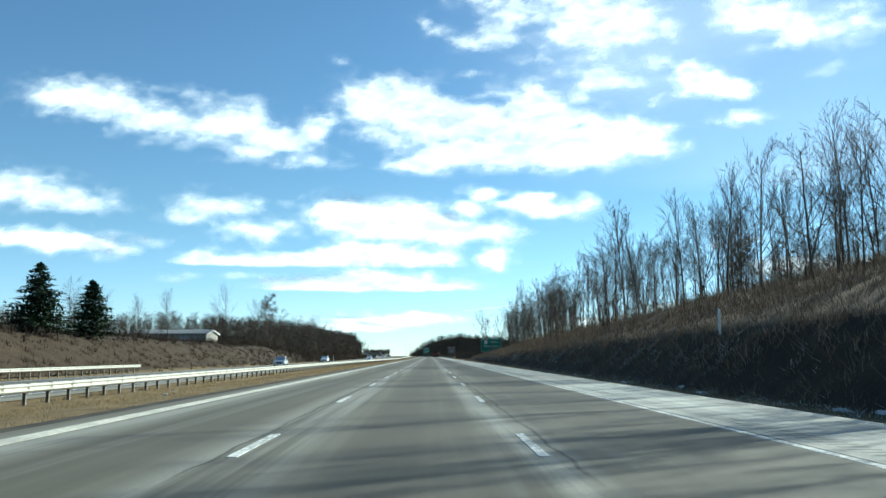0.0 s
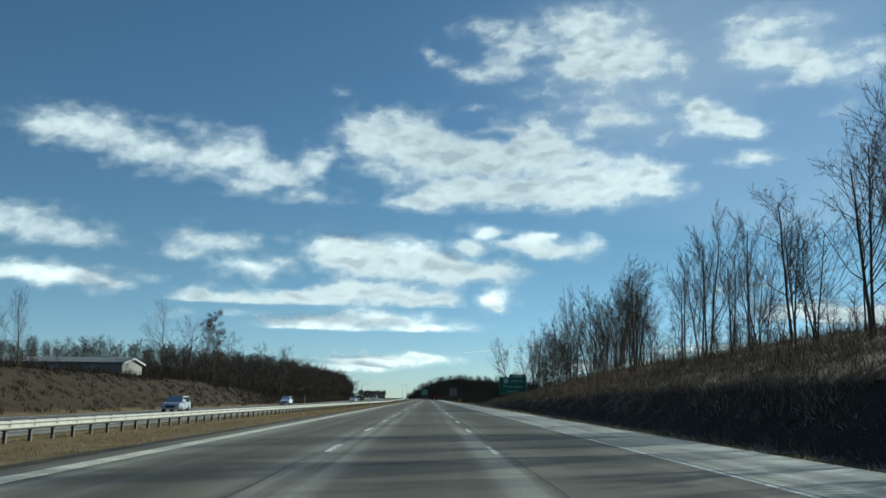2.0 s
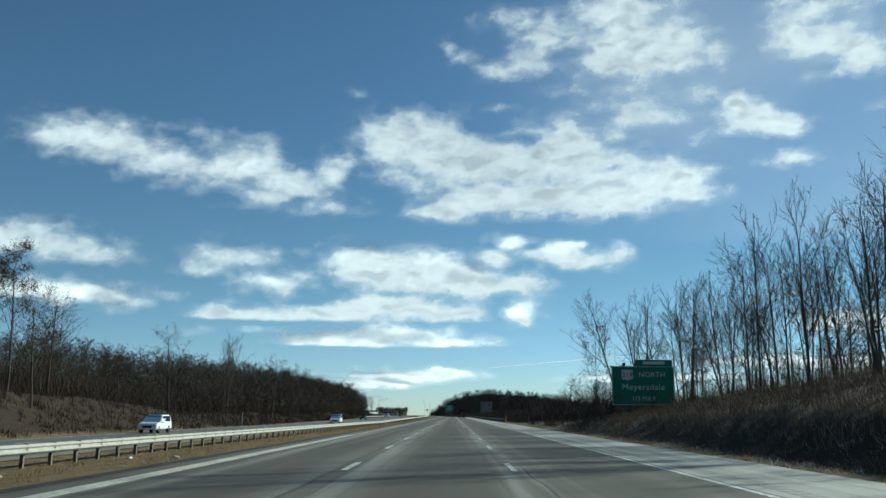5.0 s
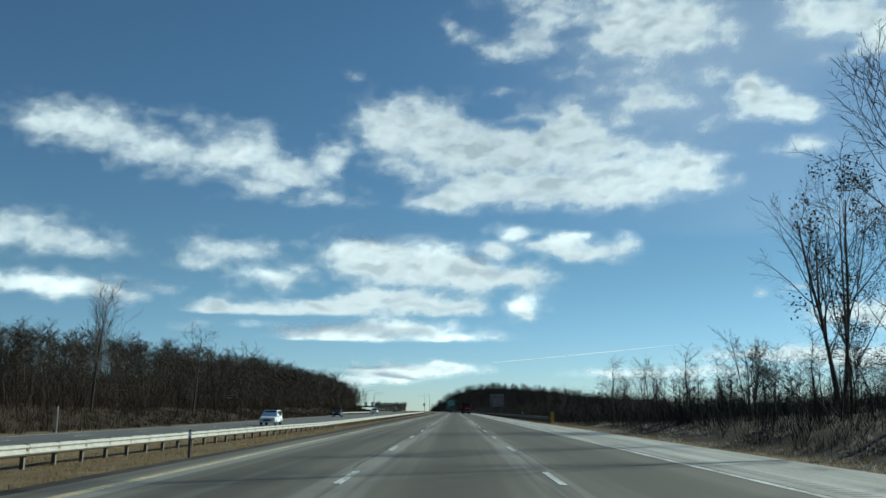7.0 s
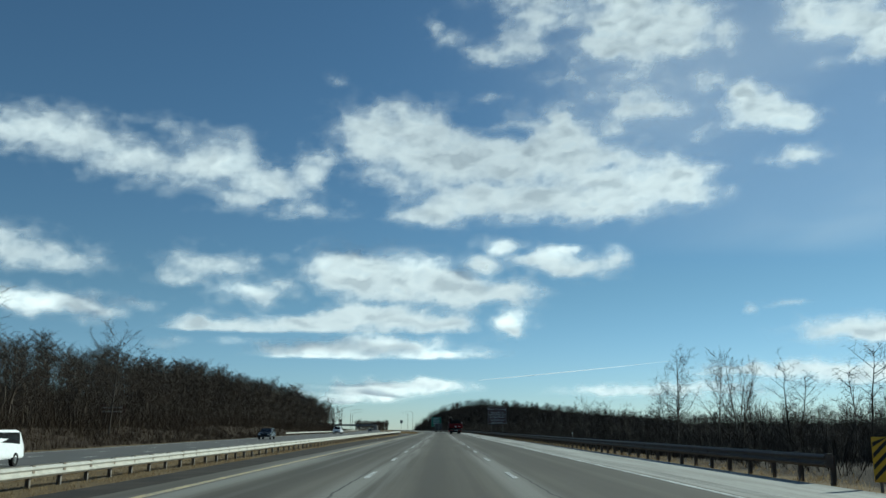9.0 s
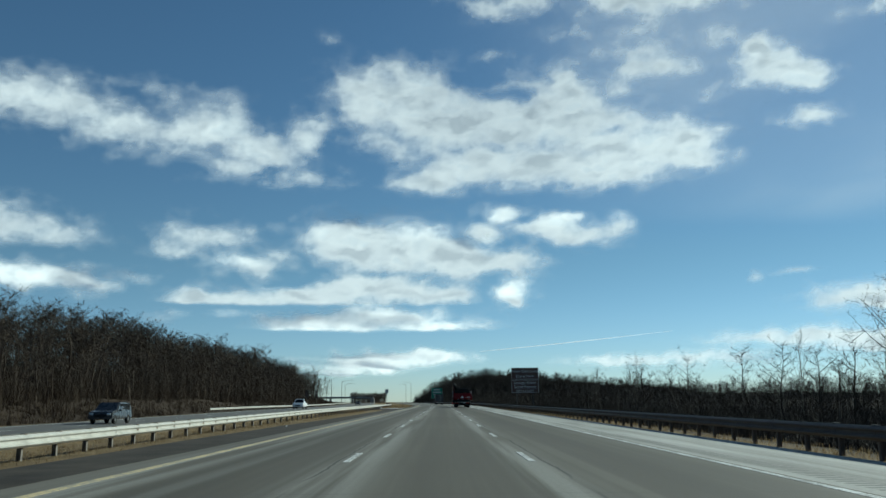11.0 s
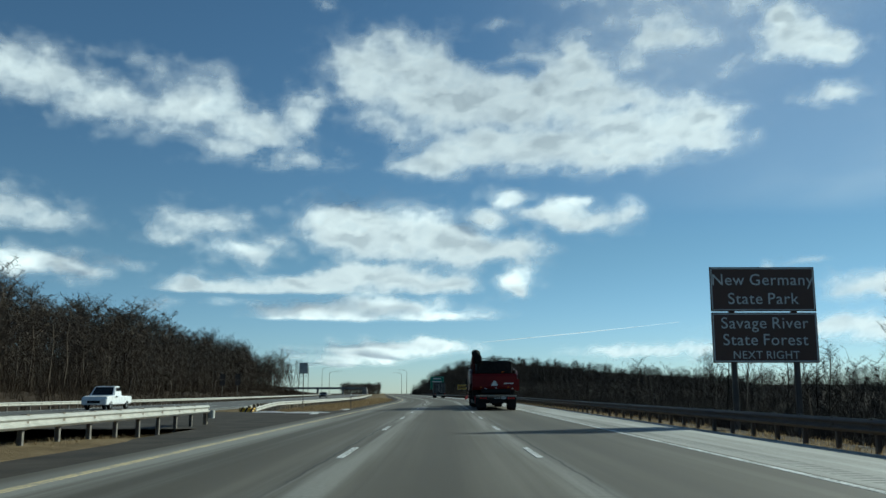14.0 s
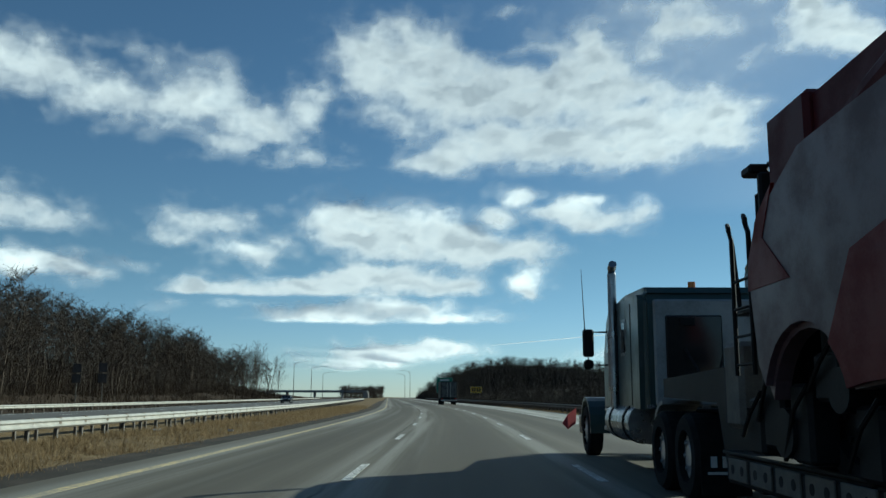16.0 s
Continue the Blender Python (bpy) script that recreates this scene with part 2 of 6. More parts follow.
M_ROAD, M_SHOULDER, M_GROUND = road_material(), shoulder_material(), ground_material()
M_ASPHALT = worn("dark_patched_asphalt", (0.016, 0.013, 0.01), (0.075, 0.063, 0.049), 0.7, 0.85, 0, 40, 0.3)
M_ASPHALT.node_tree.nodes["Principled BSDF"].inputs["Specular IOR Level"].default_value = 0.15
M_FAR_ROAD = worn("pale_worn_road", (0.06, 0.057, 0.05), (0.11, 0.106, 0.096), 0.4, 0.8, 0, 20, 0.2)
M_WHITE_LINE = paint_line("worn_white_paint", (0.72, 0.72, 0.70), (0.22, 0.22, 0.205))
M_YELLOW_LINE = paint_line("worn_yellow_paint", (0.56, 0.44, 0.23), (0.26, 0.24, 0.19))
M_FADED_LINE = paint_line("faded_cream_paint", (0.6, 0.56, 0.47), (0.34, 0.325, 0.28))
M_STEEL = worn("galvanised_steel", (0.34, 0.325, 0.285), (0.52, 0.5, 0.44), 3.0, 0.55, 0.0, 90, 0.05)
M_RUST = worn("weathered_brown_steel", (0.055, 0.045, 0.04), (0.11, 0.09, 0.075), 3.0, 0.7, 0.2, 60, 0.2)
M_POST = worn("grey_post_steel", (0.09, 0.076, 0.062), (0.2, 0.175, 0.145), 5.0, 0.7, 0.1, 60, 0.1)
M_BLOCK = worn("weathered_timber_block", (0.09, 0.068, 0.048), (0.22, 0.175, 0.13), 7.0, 0.85, 0, 50, 0.4)
M_BARK = bark_material("grey_brown_bark", (0.04, 0.032, 0.026), (0.115, 0.095, 0.078))
M_TWIG = bark_material("brown_twigs", (0.05, 0.037, 0.029), (0.115, 0.088, 0.068))
M_WOODS = island_material("bare_woods", (0.052, 0.039, 0.03), (0.078, 0.061, 0.047), (0.115, 0.092, 0.072))
# Darker copy of bare_woods: the shade of backlit stems is put into its colour.
M_BACKLIT_WOODS = island_material("backlit_bare_woods", (0.018, 0.014, 0.011), (0.032, 0.025, 0.02), (0.056, 0.045, 0.036))
M_BRUSH = island_material("brown_brush", (0.12, 0.078, 0.048), (0.22, 0.148, 0.093), (0.34, 0.24, 0.155))
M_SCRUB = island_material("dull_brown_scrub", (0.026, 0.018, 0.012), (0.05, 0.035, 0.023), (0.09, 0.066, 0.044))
M_GRASS = island_material("dry_grass", (0.12, 0.08, 0.04), (0.23, 0.162, 0.085), (0.36, 0.27, 0.155), thin=0.45)
M_NEEDLE = island_material("conifer_needles", (0.012, 0.02, 0.012), (0.03, 0.05, 0.026), (0.05, 0.075, 0.04))
M_LEAF = island_material("withered_oak_leaves", (0.05, 0.024, 0.012), (0.11, 0.055, 0.025))
M_PALE = island_material("bleached_stalks", (0.2, 0.17, 0.13), (0.36, 0.32, 0.26), (0.5, 0.46, 0.4), thin=0.3)
M_CLOUD, M_VEIL = cloud_material(), veil_material()


# ---- geometry helpers ----
class Geo:
    """Gathers points and faces for one mesh."""

    def __init__(self):
        self.v, self.f, self.k = [], [], 0

    def add(self, verts, faces):
        self.v.append(np.asarray(verts, float))
        self.f += [tuple(i + self.k for i in q) for q in faces]
        self.k += len(verts)
        return self

    def box(self, c, s, bevel=0.0, turn=None):
        """A box of size s about c, with chamfered edges."""
        bm = bmesh.new()
        bmesh.ops.create_cube(bm, size=1.0, matrix=Matrix.Diagonal((*s, 1)))
        if bevel:
            bmesh.ops.bevel(bm, geom=bm.edges[:], offset=bevel, segments=1, affect="EDGES")
        return self.bm(bm, Matrix.Translation(c) @ (turn or Matrix()))

    def bm(self, bm, m=None):
        if m is not None:
            bm.transform(m)
        bm.verts.index_update()
        self.add([v.co[:] for v in bm.verts], [[v.index for v in f.verts] for f in bm.faces])
        bm.free()
        return self

    def tube(self, pts, radii, sides=6, caps=True):
        v, f = tube(np.asarray(pts, float), np.broadcast_to(radii, len(pts)), sides)
        if caps:
            n = len(pts)
            f = f + [tuple(range(sides))[::-1], tuple(range((n - 1) * sides, n * sides))]
        return self.add(v, f)

    def cyl(self, a, b, r, sides=16):
        return self.tube([a, b], [r, r], sides)

    def prism(self, outline, x0, x1, axis="x"):
        """A solid from an outline in the plane across the axis, from x0 to x1."""
        n = len(outline)
        v = []
        for x in (x0, x1):
            for p, q in outline:
                v.append({"x": (x, p, q), "y": (p, x, q), "z": (p, q, x)}[axis])
        f = [(i, (i + 1) % n, n + (i + 1) % n, n + i) for i in range(n)]
        return self.add(v, f + [tuple(range(n))[::-1], tuple(range(n, 2 * n))])

    def mesh(self, name, mat, smooth=False):
        me = bpy.data.meshes.new(name)
        me.from_pydata(np.concatenate(self.v).tolist() if self.v else [], [], self.f)
        me.materials.append(mat)
        if smooth:
            me.shade_smooth()
        me.update()
        return me


def tube(p, r, sides):
    """Rings of points round a polyline."""
    d = np.gradient(p, axis=0)
    d /= np.linalg.norm(d, axis=1)[:, None] + 1e-9
    ref = np.where(np.abs(d[:, 2:3]) > 0.9, [[1.0, 0, 0]], [[0, 0, 1.0]])
    a = np.cross(d, ref)
    a /= np.linalg.norm(a, axis=1)[:, None] + 1e-9
    b = np.cross(d, a)
    an = np.arange(sides) * 2 * math.pi / sides
    ring = a[:, None, :] * np.cos(an)[None, :, None] + b[:, None, :] * np.sin(an)[None, :, None]
    v = (p[:, None, :] + ring * np.asarray(r)[:, None, None]).reshape(-1, 3)
    f = []
    for i in range(len(p) - 1):
        for j in range(sides):
            k = (j + 1) % sides
            f.append((i * sides + j, i * sides + k, (i + 1) * sides + k, (i + 1) * sides + j))
    return v, f


def part(name, geo, mat, parent, label="", smooth=False, at=None):
    ob = new(name, geo if isinstance(geo, bpy.types.Mesh) else geo.mesh(name, mat, smooth))
    ob.parent = parent
    if at is not None:
        ob.matrix_basis = at
    return tagged(ob, label)


def thing(name, label, category, at=None, group="", kind=""):
    ob = new(name)
    ob.empty_display_size = 0.2
    if at is not None:
        ob.matrix_basis = at
    return tagged(ob, label, category, group, kind)


# ---- the road's line: straight, then a gentle bend to the left, then straight ----
BEND, RADIUS, ANGLE = 553.0, 1100.0, radians(4.0)
BEND_END = BEND + RADIUS * math.sin(ANGLE)


def cx(y):
    y = np.asarray(y, float)
    s = np.clip(y - BEND, 0, BEND_END - BEND)
    return -(RADIUS - np.sqrt(RADIUS**2 - s**2)) - np.maximum(y - BEND_END, 0) * math.tan(ANGLE)


def heading(y):
    return float(np.arctan((cx(y + 0.5) - cx(y - 0.5))))


def step(x, a, b):
    t = np.clip((x - a) / (b - a), 0, 1)
    return t * t * (3 - 2 * t)


def lumps(x, y, s, seed=0.0):
    """Cheap rolling unevenness."""
    return (np.sin(x / s + 1.3 + seed) * np.cos(y / s * 0.9 + seed * 2) + 0.5 * np.sin(x / s * 2.3 + y / s * 1.7 + seed) + 0.3 * np.sin(y / s * 3.9 - x / s * 2.9 + seed * 3)) / 1.8


def far_level(y):
    """The level of the opposite carriageway."""
    return np.interp(y, [330, 520], [-0.75, -0.15])


def height(x, y):
    """The height of the ground."""
    x, y = np.asarray(x, float), np.asarray(y, float)
    r = x - cx(y)
    z = np.full(np.broadcast(r, y).shape, -0.1)
    # median ditch and the far carriageway's level
    z = z - 0.45 * step(-r, 5.0, 11.5) - 0.25 * step(-r, 12, 15) * (1 - step(-r, 15, 18)) + 0.45 * step(y, 330, 445) * step(-r, 5, 8) * (1 - step(-r, 10, 15)) * 0.7 * (1 - step(y, 480, 489) * (1 - step(y, 518, 526)))
    z = z + (far_level(y) + 0.42) * step(-r, 12, 17) * (1 - step(-r, 31, 40))
    # banks on the far side: a grassy rise, then a wooded slope
    rise = 4.6 * step(-r, 31, 46) * (1 - step(y, 225, 330)) + 6.0 * step(-r, 58, 120) * (1 - step(y, 225, 330))
    woods = (2.0 * step(-r, 33, 48) + 6.5 * step(-r, 52, 82) + 9 * step(-r, 100, 260)) * step(y, 225, 330) * (1 - step(y, 900, 1050))
    z = z + rise + woods
    # cut bank beside the near shoulder, falling away to low woodland
    top = np.interp(y, [-60, 40, 110, 190, 250, 285, 320, 360], [8.5, 8.0, 6.6, 5.2, 2.7, 1.9, 0.6, -1.4])
    z = z + np.where(top > 0, top * (0.2 * step(r, 11.8, 14.6) + 0.8 * (1 - (1 - np.clip((r - 12.5) / 20, 0, 1)) ** 1.25)), top * step(r, 11.5, 20)) + np.maximum(top, 0) * 0.12 * step(r, 30, 60)
    # rolling low woodland beyond
    z = z + 3.0 * step(r, 42, 105) * step(y, 300, 380) * (1 - step(y, 1000, 1200))
    # wooded hill ahead
    hx, hy = x - 40, y - 1210
    z = z + 21 * np.exp(-((hx / np.where(hx < 0, 60, 110)) ** 2) - ((hy / 170) ** 2)) * step(r, 16, 45)
    hx2 = x - 260
    z = z + 5 * np.exp(-((hx2 / 170) ** 2) - (((y - 1150) / 240) ** 2)) * step(r, 16, 60)
    off = step(np.abs(r + 10), 23.5, 34)
    z = z + lumps(x, y, 3.1, 4.0) * 0.16 * off * step(r, 12, 15) * (1 - step(r, 40, 60)) + lumps(x, y, 7.0) * 0.3 * off + lumps(x, y, 31.0, 2.0) * 0.5 * off
    z = z - 6 * step(np.abs(x), 600, 1500) - 3 * step(y, 1500, 2300)
    return z


# ---- ground: one sheet out to the horizon ----
xs = np.unique(np.concatenate([np.arange(-80, -32, 1.6), np.arange(-32, 34, 1.0), np.arange(34, 80, 2.0), np.arange(80, 300, 12), np.arange(-300, -80, 8), [-4600, -3500, -2500, -1700, -1200, -900, -700, -500, -400, 340, 400, 500, 700, 900, 1200, 1700, 2500, 3500, 4600]]))
ys = np.unique(np.concatenate([np.arange(-40, 640, 2.5), np.arange(640, 1300, 8), [-4600, -3000, -1500, -700, -300, -150, -80, 1350, 1400, 1500, 1700, 2000, 2500, 3200, 4000, 4700]]))
gx, gy = np.meshgrid(xs, ys)
wx = gx + cx(gy) * (np.abs(gx) < 300)
gz = height(wx, gy)
nx, ny = len(xs), len(ys)
gi = np.arange(nx * ny).reshape(ny, nx)
quads = np.stack([gi[:-1, :-1], gi[:-1, 1:], gi[1:, 1:], gi[1:, :-1]], -1).reshape(-1, 4)
ground_mesh = bpy.data.meshes.new("ground")
ground_mesh.from_pydata(np.stack([wx, gy, gz], -1).reshape(-1, 3).tolist(), [], quads.tolist())
lit = np.clip(step(gx, 10.2, 13.0) + step(-gx, 46, 56) * 0.8 + step(-gx, 30, 36) * 1.1 + step(-gx, 36, 44) * step(gy, 240, 300), 0, 1)
ground_mesh.attributes.new("litter", "FLOAT", "POINT").data.foreach_set("value", lit.reshape(-1).astype(np.float32))
fern = step(gx, 13.5, 16.5) * (1 - step(gx, 25, 33)) * (1 - step(gy, 225, 262))
ground_mesh.attributes.new("bracken", "FLOAT", "POINT").data.foreach_set("value", fern.reshape(-1).astype(np.float32))
ground_mesh.materials.append(M_GROUND)
ground_mesh.shade_smooth()
tagged(new("ground", ground_mesh), "dry tan grass and brown leaf litter beside the highway", "ground", kind="structure")


def ribbon(name, x0, x1, y0, y1, z, mat, label, thick=0.15, dy=4.0, lateral=None, parent=None, level=None):
    """A strip of paving that follows the road's line, with its own thickness; its UVs are metres across and along."""
    yy = np.arange(y0, y1 + dy * 0.5, dy)
    lat = np.array([x0, x1]) if lateral is None else np.asarray(lateral)
    v, uv, f = [], [], []
    n = len(lat)
    for y in yy:
        c = float(cx(y))
        zz = z if level is None else float(far_level(y)) + level
        for x in lat:
            v.append((c + x, y, zz))
            uv.append((x, y))
        v.append((c + lat[-1], y, zz - thick))
        v.append((c + lat[0], y, zz - thick))
        uv += [(lat[-1], y), (lat[0], y)]
    m = n + 2
    for i in range(len(yy) - 1):
        for j in range(m):
            k = (j + 1) % m
            f.append((i * m + j, i * m + k, (i + 1) * m + k, (i + 1) * m + j))
    me = bpy.data.meshes.new(name)
    me.from_pydata(v, [], f)
    lay = me.uv_layers.new(name="UVMap")
    flat = np.array([uv[l.vertex_index] for l in me.loops], np.float32)
    lay.data.foreach_set("uv", flat.reshape(-1))
    me.materials.append(mat)
    me.update()
    ob = new(name, me)
    if parent:
        ob.parent = parent
    else:
        ob["kind"] = "structure"
    return tagged(ob, label)


road = ribbon("road", -4.25, 7.3, -60, 1100, 0.0, M_ROAD, "grey worn concrete highway lanes with pale salt streaks", lateral=np.linspace(-4.25, 7.3, 12))
tagged(road, category="road")
tagged(ribbon("shoulder", 7.3, 10.3, -60, 1100, -0.012, M_SHOULDER, "pale concrete shoulder with milled rumble strip", lateral=[7.3, 8.1, 9.2, 10.3]), category="shoulder")
tagged(ribbon("inner_shoulder", -4.75, -4.25, -60, 1100, -0.02, M_ASPHALT, "narrow dark asphalt edge beside the median grass"), category="shoulder")
tagged(ribbon("gravel_edge", -5.5, -4.75, 518, 760, -0.06, M_ASPHALT, "dark gravelly dirt edge beside the median grass", dy=2.0), category="shoulder")
wedge = Geo()
wy = np.arange(235, 521, 5.0)
wv = [(x, y, -0.03 - d) for y in wy for x, d in ((-4.7, 0), (-4.75 - 1.75 * float(step(y, 235, 390)) - 0.06 * math.sin(y * 0.31), 0.02), (-4.75 - 1.75 * float(step(y, 235, 390)), 0.4), (-4.7, 0.4))]
wf = [(i * 4 + j, i * 4 + (j + 1) % 4, i * 4 + 4 + (j + 1) % 4, i * 4 + 4 + j) for i in range(len(wy) - 1) for j in range(4)]
tagged(new("median_shoulder", wedge.add(wv, wf).mesh("median_shoulder", M_ASPHALT)), "widening dark asphalt shoulder along the median guardrail", "shoulder", kind="structure")
tagged(ribbon("far_carriageway", -29.5, -17.0, -60, 1100, 0, M_FAR_ROAD, "pale grey worn opposite carriageway", level=0.0), category="road")
tagged(ribbon("crossover", -17.0, -4.75, 490, 517, -0.05, M_ASPHALT, "dark patched asphalt crossover through the median", dy=1.0, thick=0.5), category="pavement")
ribbon("edge_line", 7.08, 7.22, -60, 1100, 0.004, M_WHITE_LINE, "worn white edge line", 0.004, parent=road)
ribbon("faded_edge_line", -3.72, -3.34, -60, 215, 0.004, M_FADED_LINE, "broad faded cream edge line", 0.004, parent=road)
ribbon("yellow_edge_line", -3.54, -3.36, 215, 1100, 0.004, M_YELLOW_LINE, "worn yellow edge line", 0.004, parent=road)
for x in (-28.6, -17.9):
    ribbon("far_edge_line", x - 0.07, x + 0.07, -60, 1100, 0, M_WHITE_LINE, "", 0.004, parent=road, level=0.004)
dash_mesh = Geo().box((0, 1.525, 0.004), (0.13, 3.05, 0.008)).mesh("lane_dash", M_WHITE_LINE)
for i in range(-4, 66):
    for x in (0.0, 3.66):
        y = i * 12.192
        part("lane_dash", dash_mesh, None, road, at=Matrix.Translation((x + float(cx(y + 1.5)), y, 0)) @ Matrix.Rotation(-heading(y + 1.5), 4, "Z"))
    for x in (-24.9, -21.3):
        part("far_lane_dash", dash_mesh, None, road, at=Matrix.Translation((x + float(cx(i * 12.192)), i * 12.192, float(far_level(i * 12.192)))) @ Matrix.Rotation(-heading(i * 12.192), 4, "Z"))
# ---- guardrails ----
PANEL = 3.81


def wbeam(length):
    """A corrugated rail panel along y, its face towards +x, its top at z = 0."""
    prof = [(0.0, 0.0), (0.05, -0.035), (0.08, -0.06), (0.08, -0.085), (0.015, -0.13), (0.015, -0.18), (0.08, -0.225), (0.08, -0.25), (0.05, -0.275), (0.0, -0.31)]
    ring = prof + [(p - 0.012, q) for p, q in prof[::-1]]
    return Geo().prism(ring, 0, length + 0.02, "y")


def rail_set(steel, post_mat, block):
    beam = wbeam(PANEL).mesh("rail_beam", steel)
    pg = Geo().box((-0.07, 0, -0.25), (0.012, 0.1, 1.7)).box((-0.17, 0, -0.25), (0.012, 0.1, 1.7)).box((-0.12, 0, -0.25), (0.09, 0.01, 1.7))
    post = pg.mesh("post", post_mat)
    blk = Geo().box((-0.04, 0, 0.49), (0.13, 0.15, 0.34), 0.012).mesh("blockout", block)
    return beam, post, blk


STEEL_SET = rail_set(M_STEEL, M_POST, M_BLOCK)
RUST_SET = rail_set(M_RUST, M_RUST, M_RUST)


def guardrail(label, line, y0, y1, face, meshes, group="", lift=lambda y: 0.0, double=False):
    """A guardrail along x = line(y); face: +1 when the rail's face looks to +x."""
    beam, post, blk = meshes
    g = thing("guardrail", label, "guardrail", group=group)
    y = y0
    flip = Matrix.Diagonal((face, 1, 1, 1))
    while y < y1:
        x0, x1 = line(y), line(y + PANEL)
        z0, z1 = float(height(x0, y)), float(height(x1, y + PANEL))
        z0, z1 = max(z0, -0.6) + lift(y), max(z1, -0.6) + lift(y + PANEL)
        d = Vector((x1 - x0, PANEL, z1 - z0))
        turn = Matrix.Rotation(math.atan2(-d.x, d.y), 4, "Z") @ Matrix.Rotation(math.atan2(d.z, d.y), 4, "X")
        wob = random.uniform(-0.012, 0.012)
        part("rail_beam", beam, None, g, at=Matrix.Translation((x0 + wob, y, z0 + 0.72)) @ turn @ flip)
        if double:
            part("rail_beam", beam, None, g, at=Matrix.Translation((x0 + wob - 0.3 * face, y, z0 + 0.72)) @ turn @ Matrix.Diagonal((-face, 1, 1, 1)))
        for k in range(2):
            yy = y + k * PANEL / 2
            xx, zz = line(yy), max(float(height(line(yy), yy)), -0.6) + lift(yy)
            lean = Matrix.Rotation(random.uniform(-0.03, 0.03), 4, "X") @ Matrix.Rotation(random.uniform(-0.02, 0.02), 4, "Y")
            part("post", post, None, g, at=Matrix.Translation((xx, yy, zz + 0.1)) @ lean @ flip)
            part("blockout", blk, None, g, at=Matrix.Translation((xx, yy, zz + 0.08)) @ flip)
        y += PANEL
    return g


def median_line(y):
    return float(np.interp(y, [-60, 130, 430, 500], [-11.7, -11.7, -7.4, -7.3]))


guardrail("long galvanised steel guardrail on posts along the median", median_line, -24.0, 492, 1, STEEL_SET, lift=lambda y: float(np.interp(y, [130, 230, 285, 305, 360, 428, 490], [0.2, 0.2, 0.17, 0.12, 0.36, 0.63, 0.7])) - max(float(height(median_line(y), y)), -0.6) - 0.72, double=True)
guardrail("galvanised guardrail beyond the crossover along the median", lambda y: float(cx(y)) - 10.6, 519, 800, 1, STEEL_SET)
guardrail("galvanised guardrail facing the far carriageway", lambda y: float(cx(y)) - 11.6 - 3.6 * float(step(y, 519, 560)), 519.6, 780, -1, STEEL_SET)
guardrail("galvanised guardrail beyond the far carriageway below the bank", lambda y: -31.5, 0, 104, 1, STEEL_SET)
guardrail("galvanised guardrail along the far carriageway's edge", lambda y: float(cx(y)) - 31.5, 490, 900, 1, STEEL_SET)
guardrail("dark weathered steel guardrail beside the near shoulder", lambda y: float(cx(y)) + 10.9, 316, 860, -1, RUST_SET)

# ---- clouds ----
AXES = np.random.default_rng(8).uniform(0, 2 * math.pi, (256, 256))


def wander(u, v):
    """Smooth noise of a unit cell, about -0.7 to 0.7."""
    i, j = np.floor(u).astype(int), np.floor(v).astype(int)
    fu, fv = u - i, v - j
    su, sv = fu**3 * (fu * (fu * 6 - 15) + 10), fv**3 * (fv * (fv * 6 - 15) + 10)

    def corner(di, dj):
        a = AXES[(i + di) % 256, (j + dj) % 256]
        return np.cos(a) * (fu - di) + np.sin(a) * (fv - dj)

    low = corner(0, 0) * (1 - su) + corner(1, 0) * su
    high = corner(0, 1) * (1 - su) + corner(1, 1) * su
    return low * (1 - sv) + high * sv


def layers(u, v, octaves, gain=0.5, puffy=False):
    out, amp = np.zeros_like(u), 1.0
    for k in range(octaves):
        n = wander(u * 2**k + 17.3 * k, v * 2**k - 9.1 * k)
        out = out + amp * ((0.36 - np.abs(n) * 1.5) if puffy else n)
        amp *= gain
    return out


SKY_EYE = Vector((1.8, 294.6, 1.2))


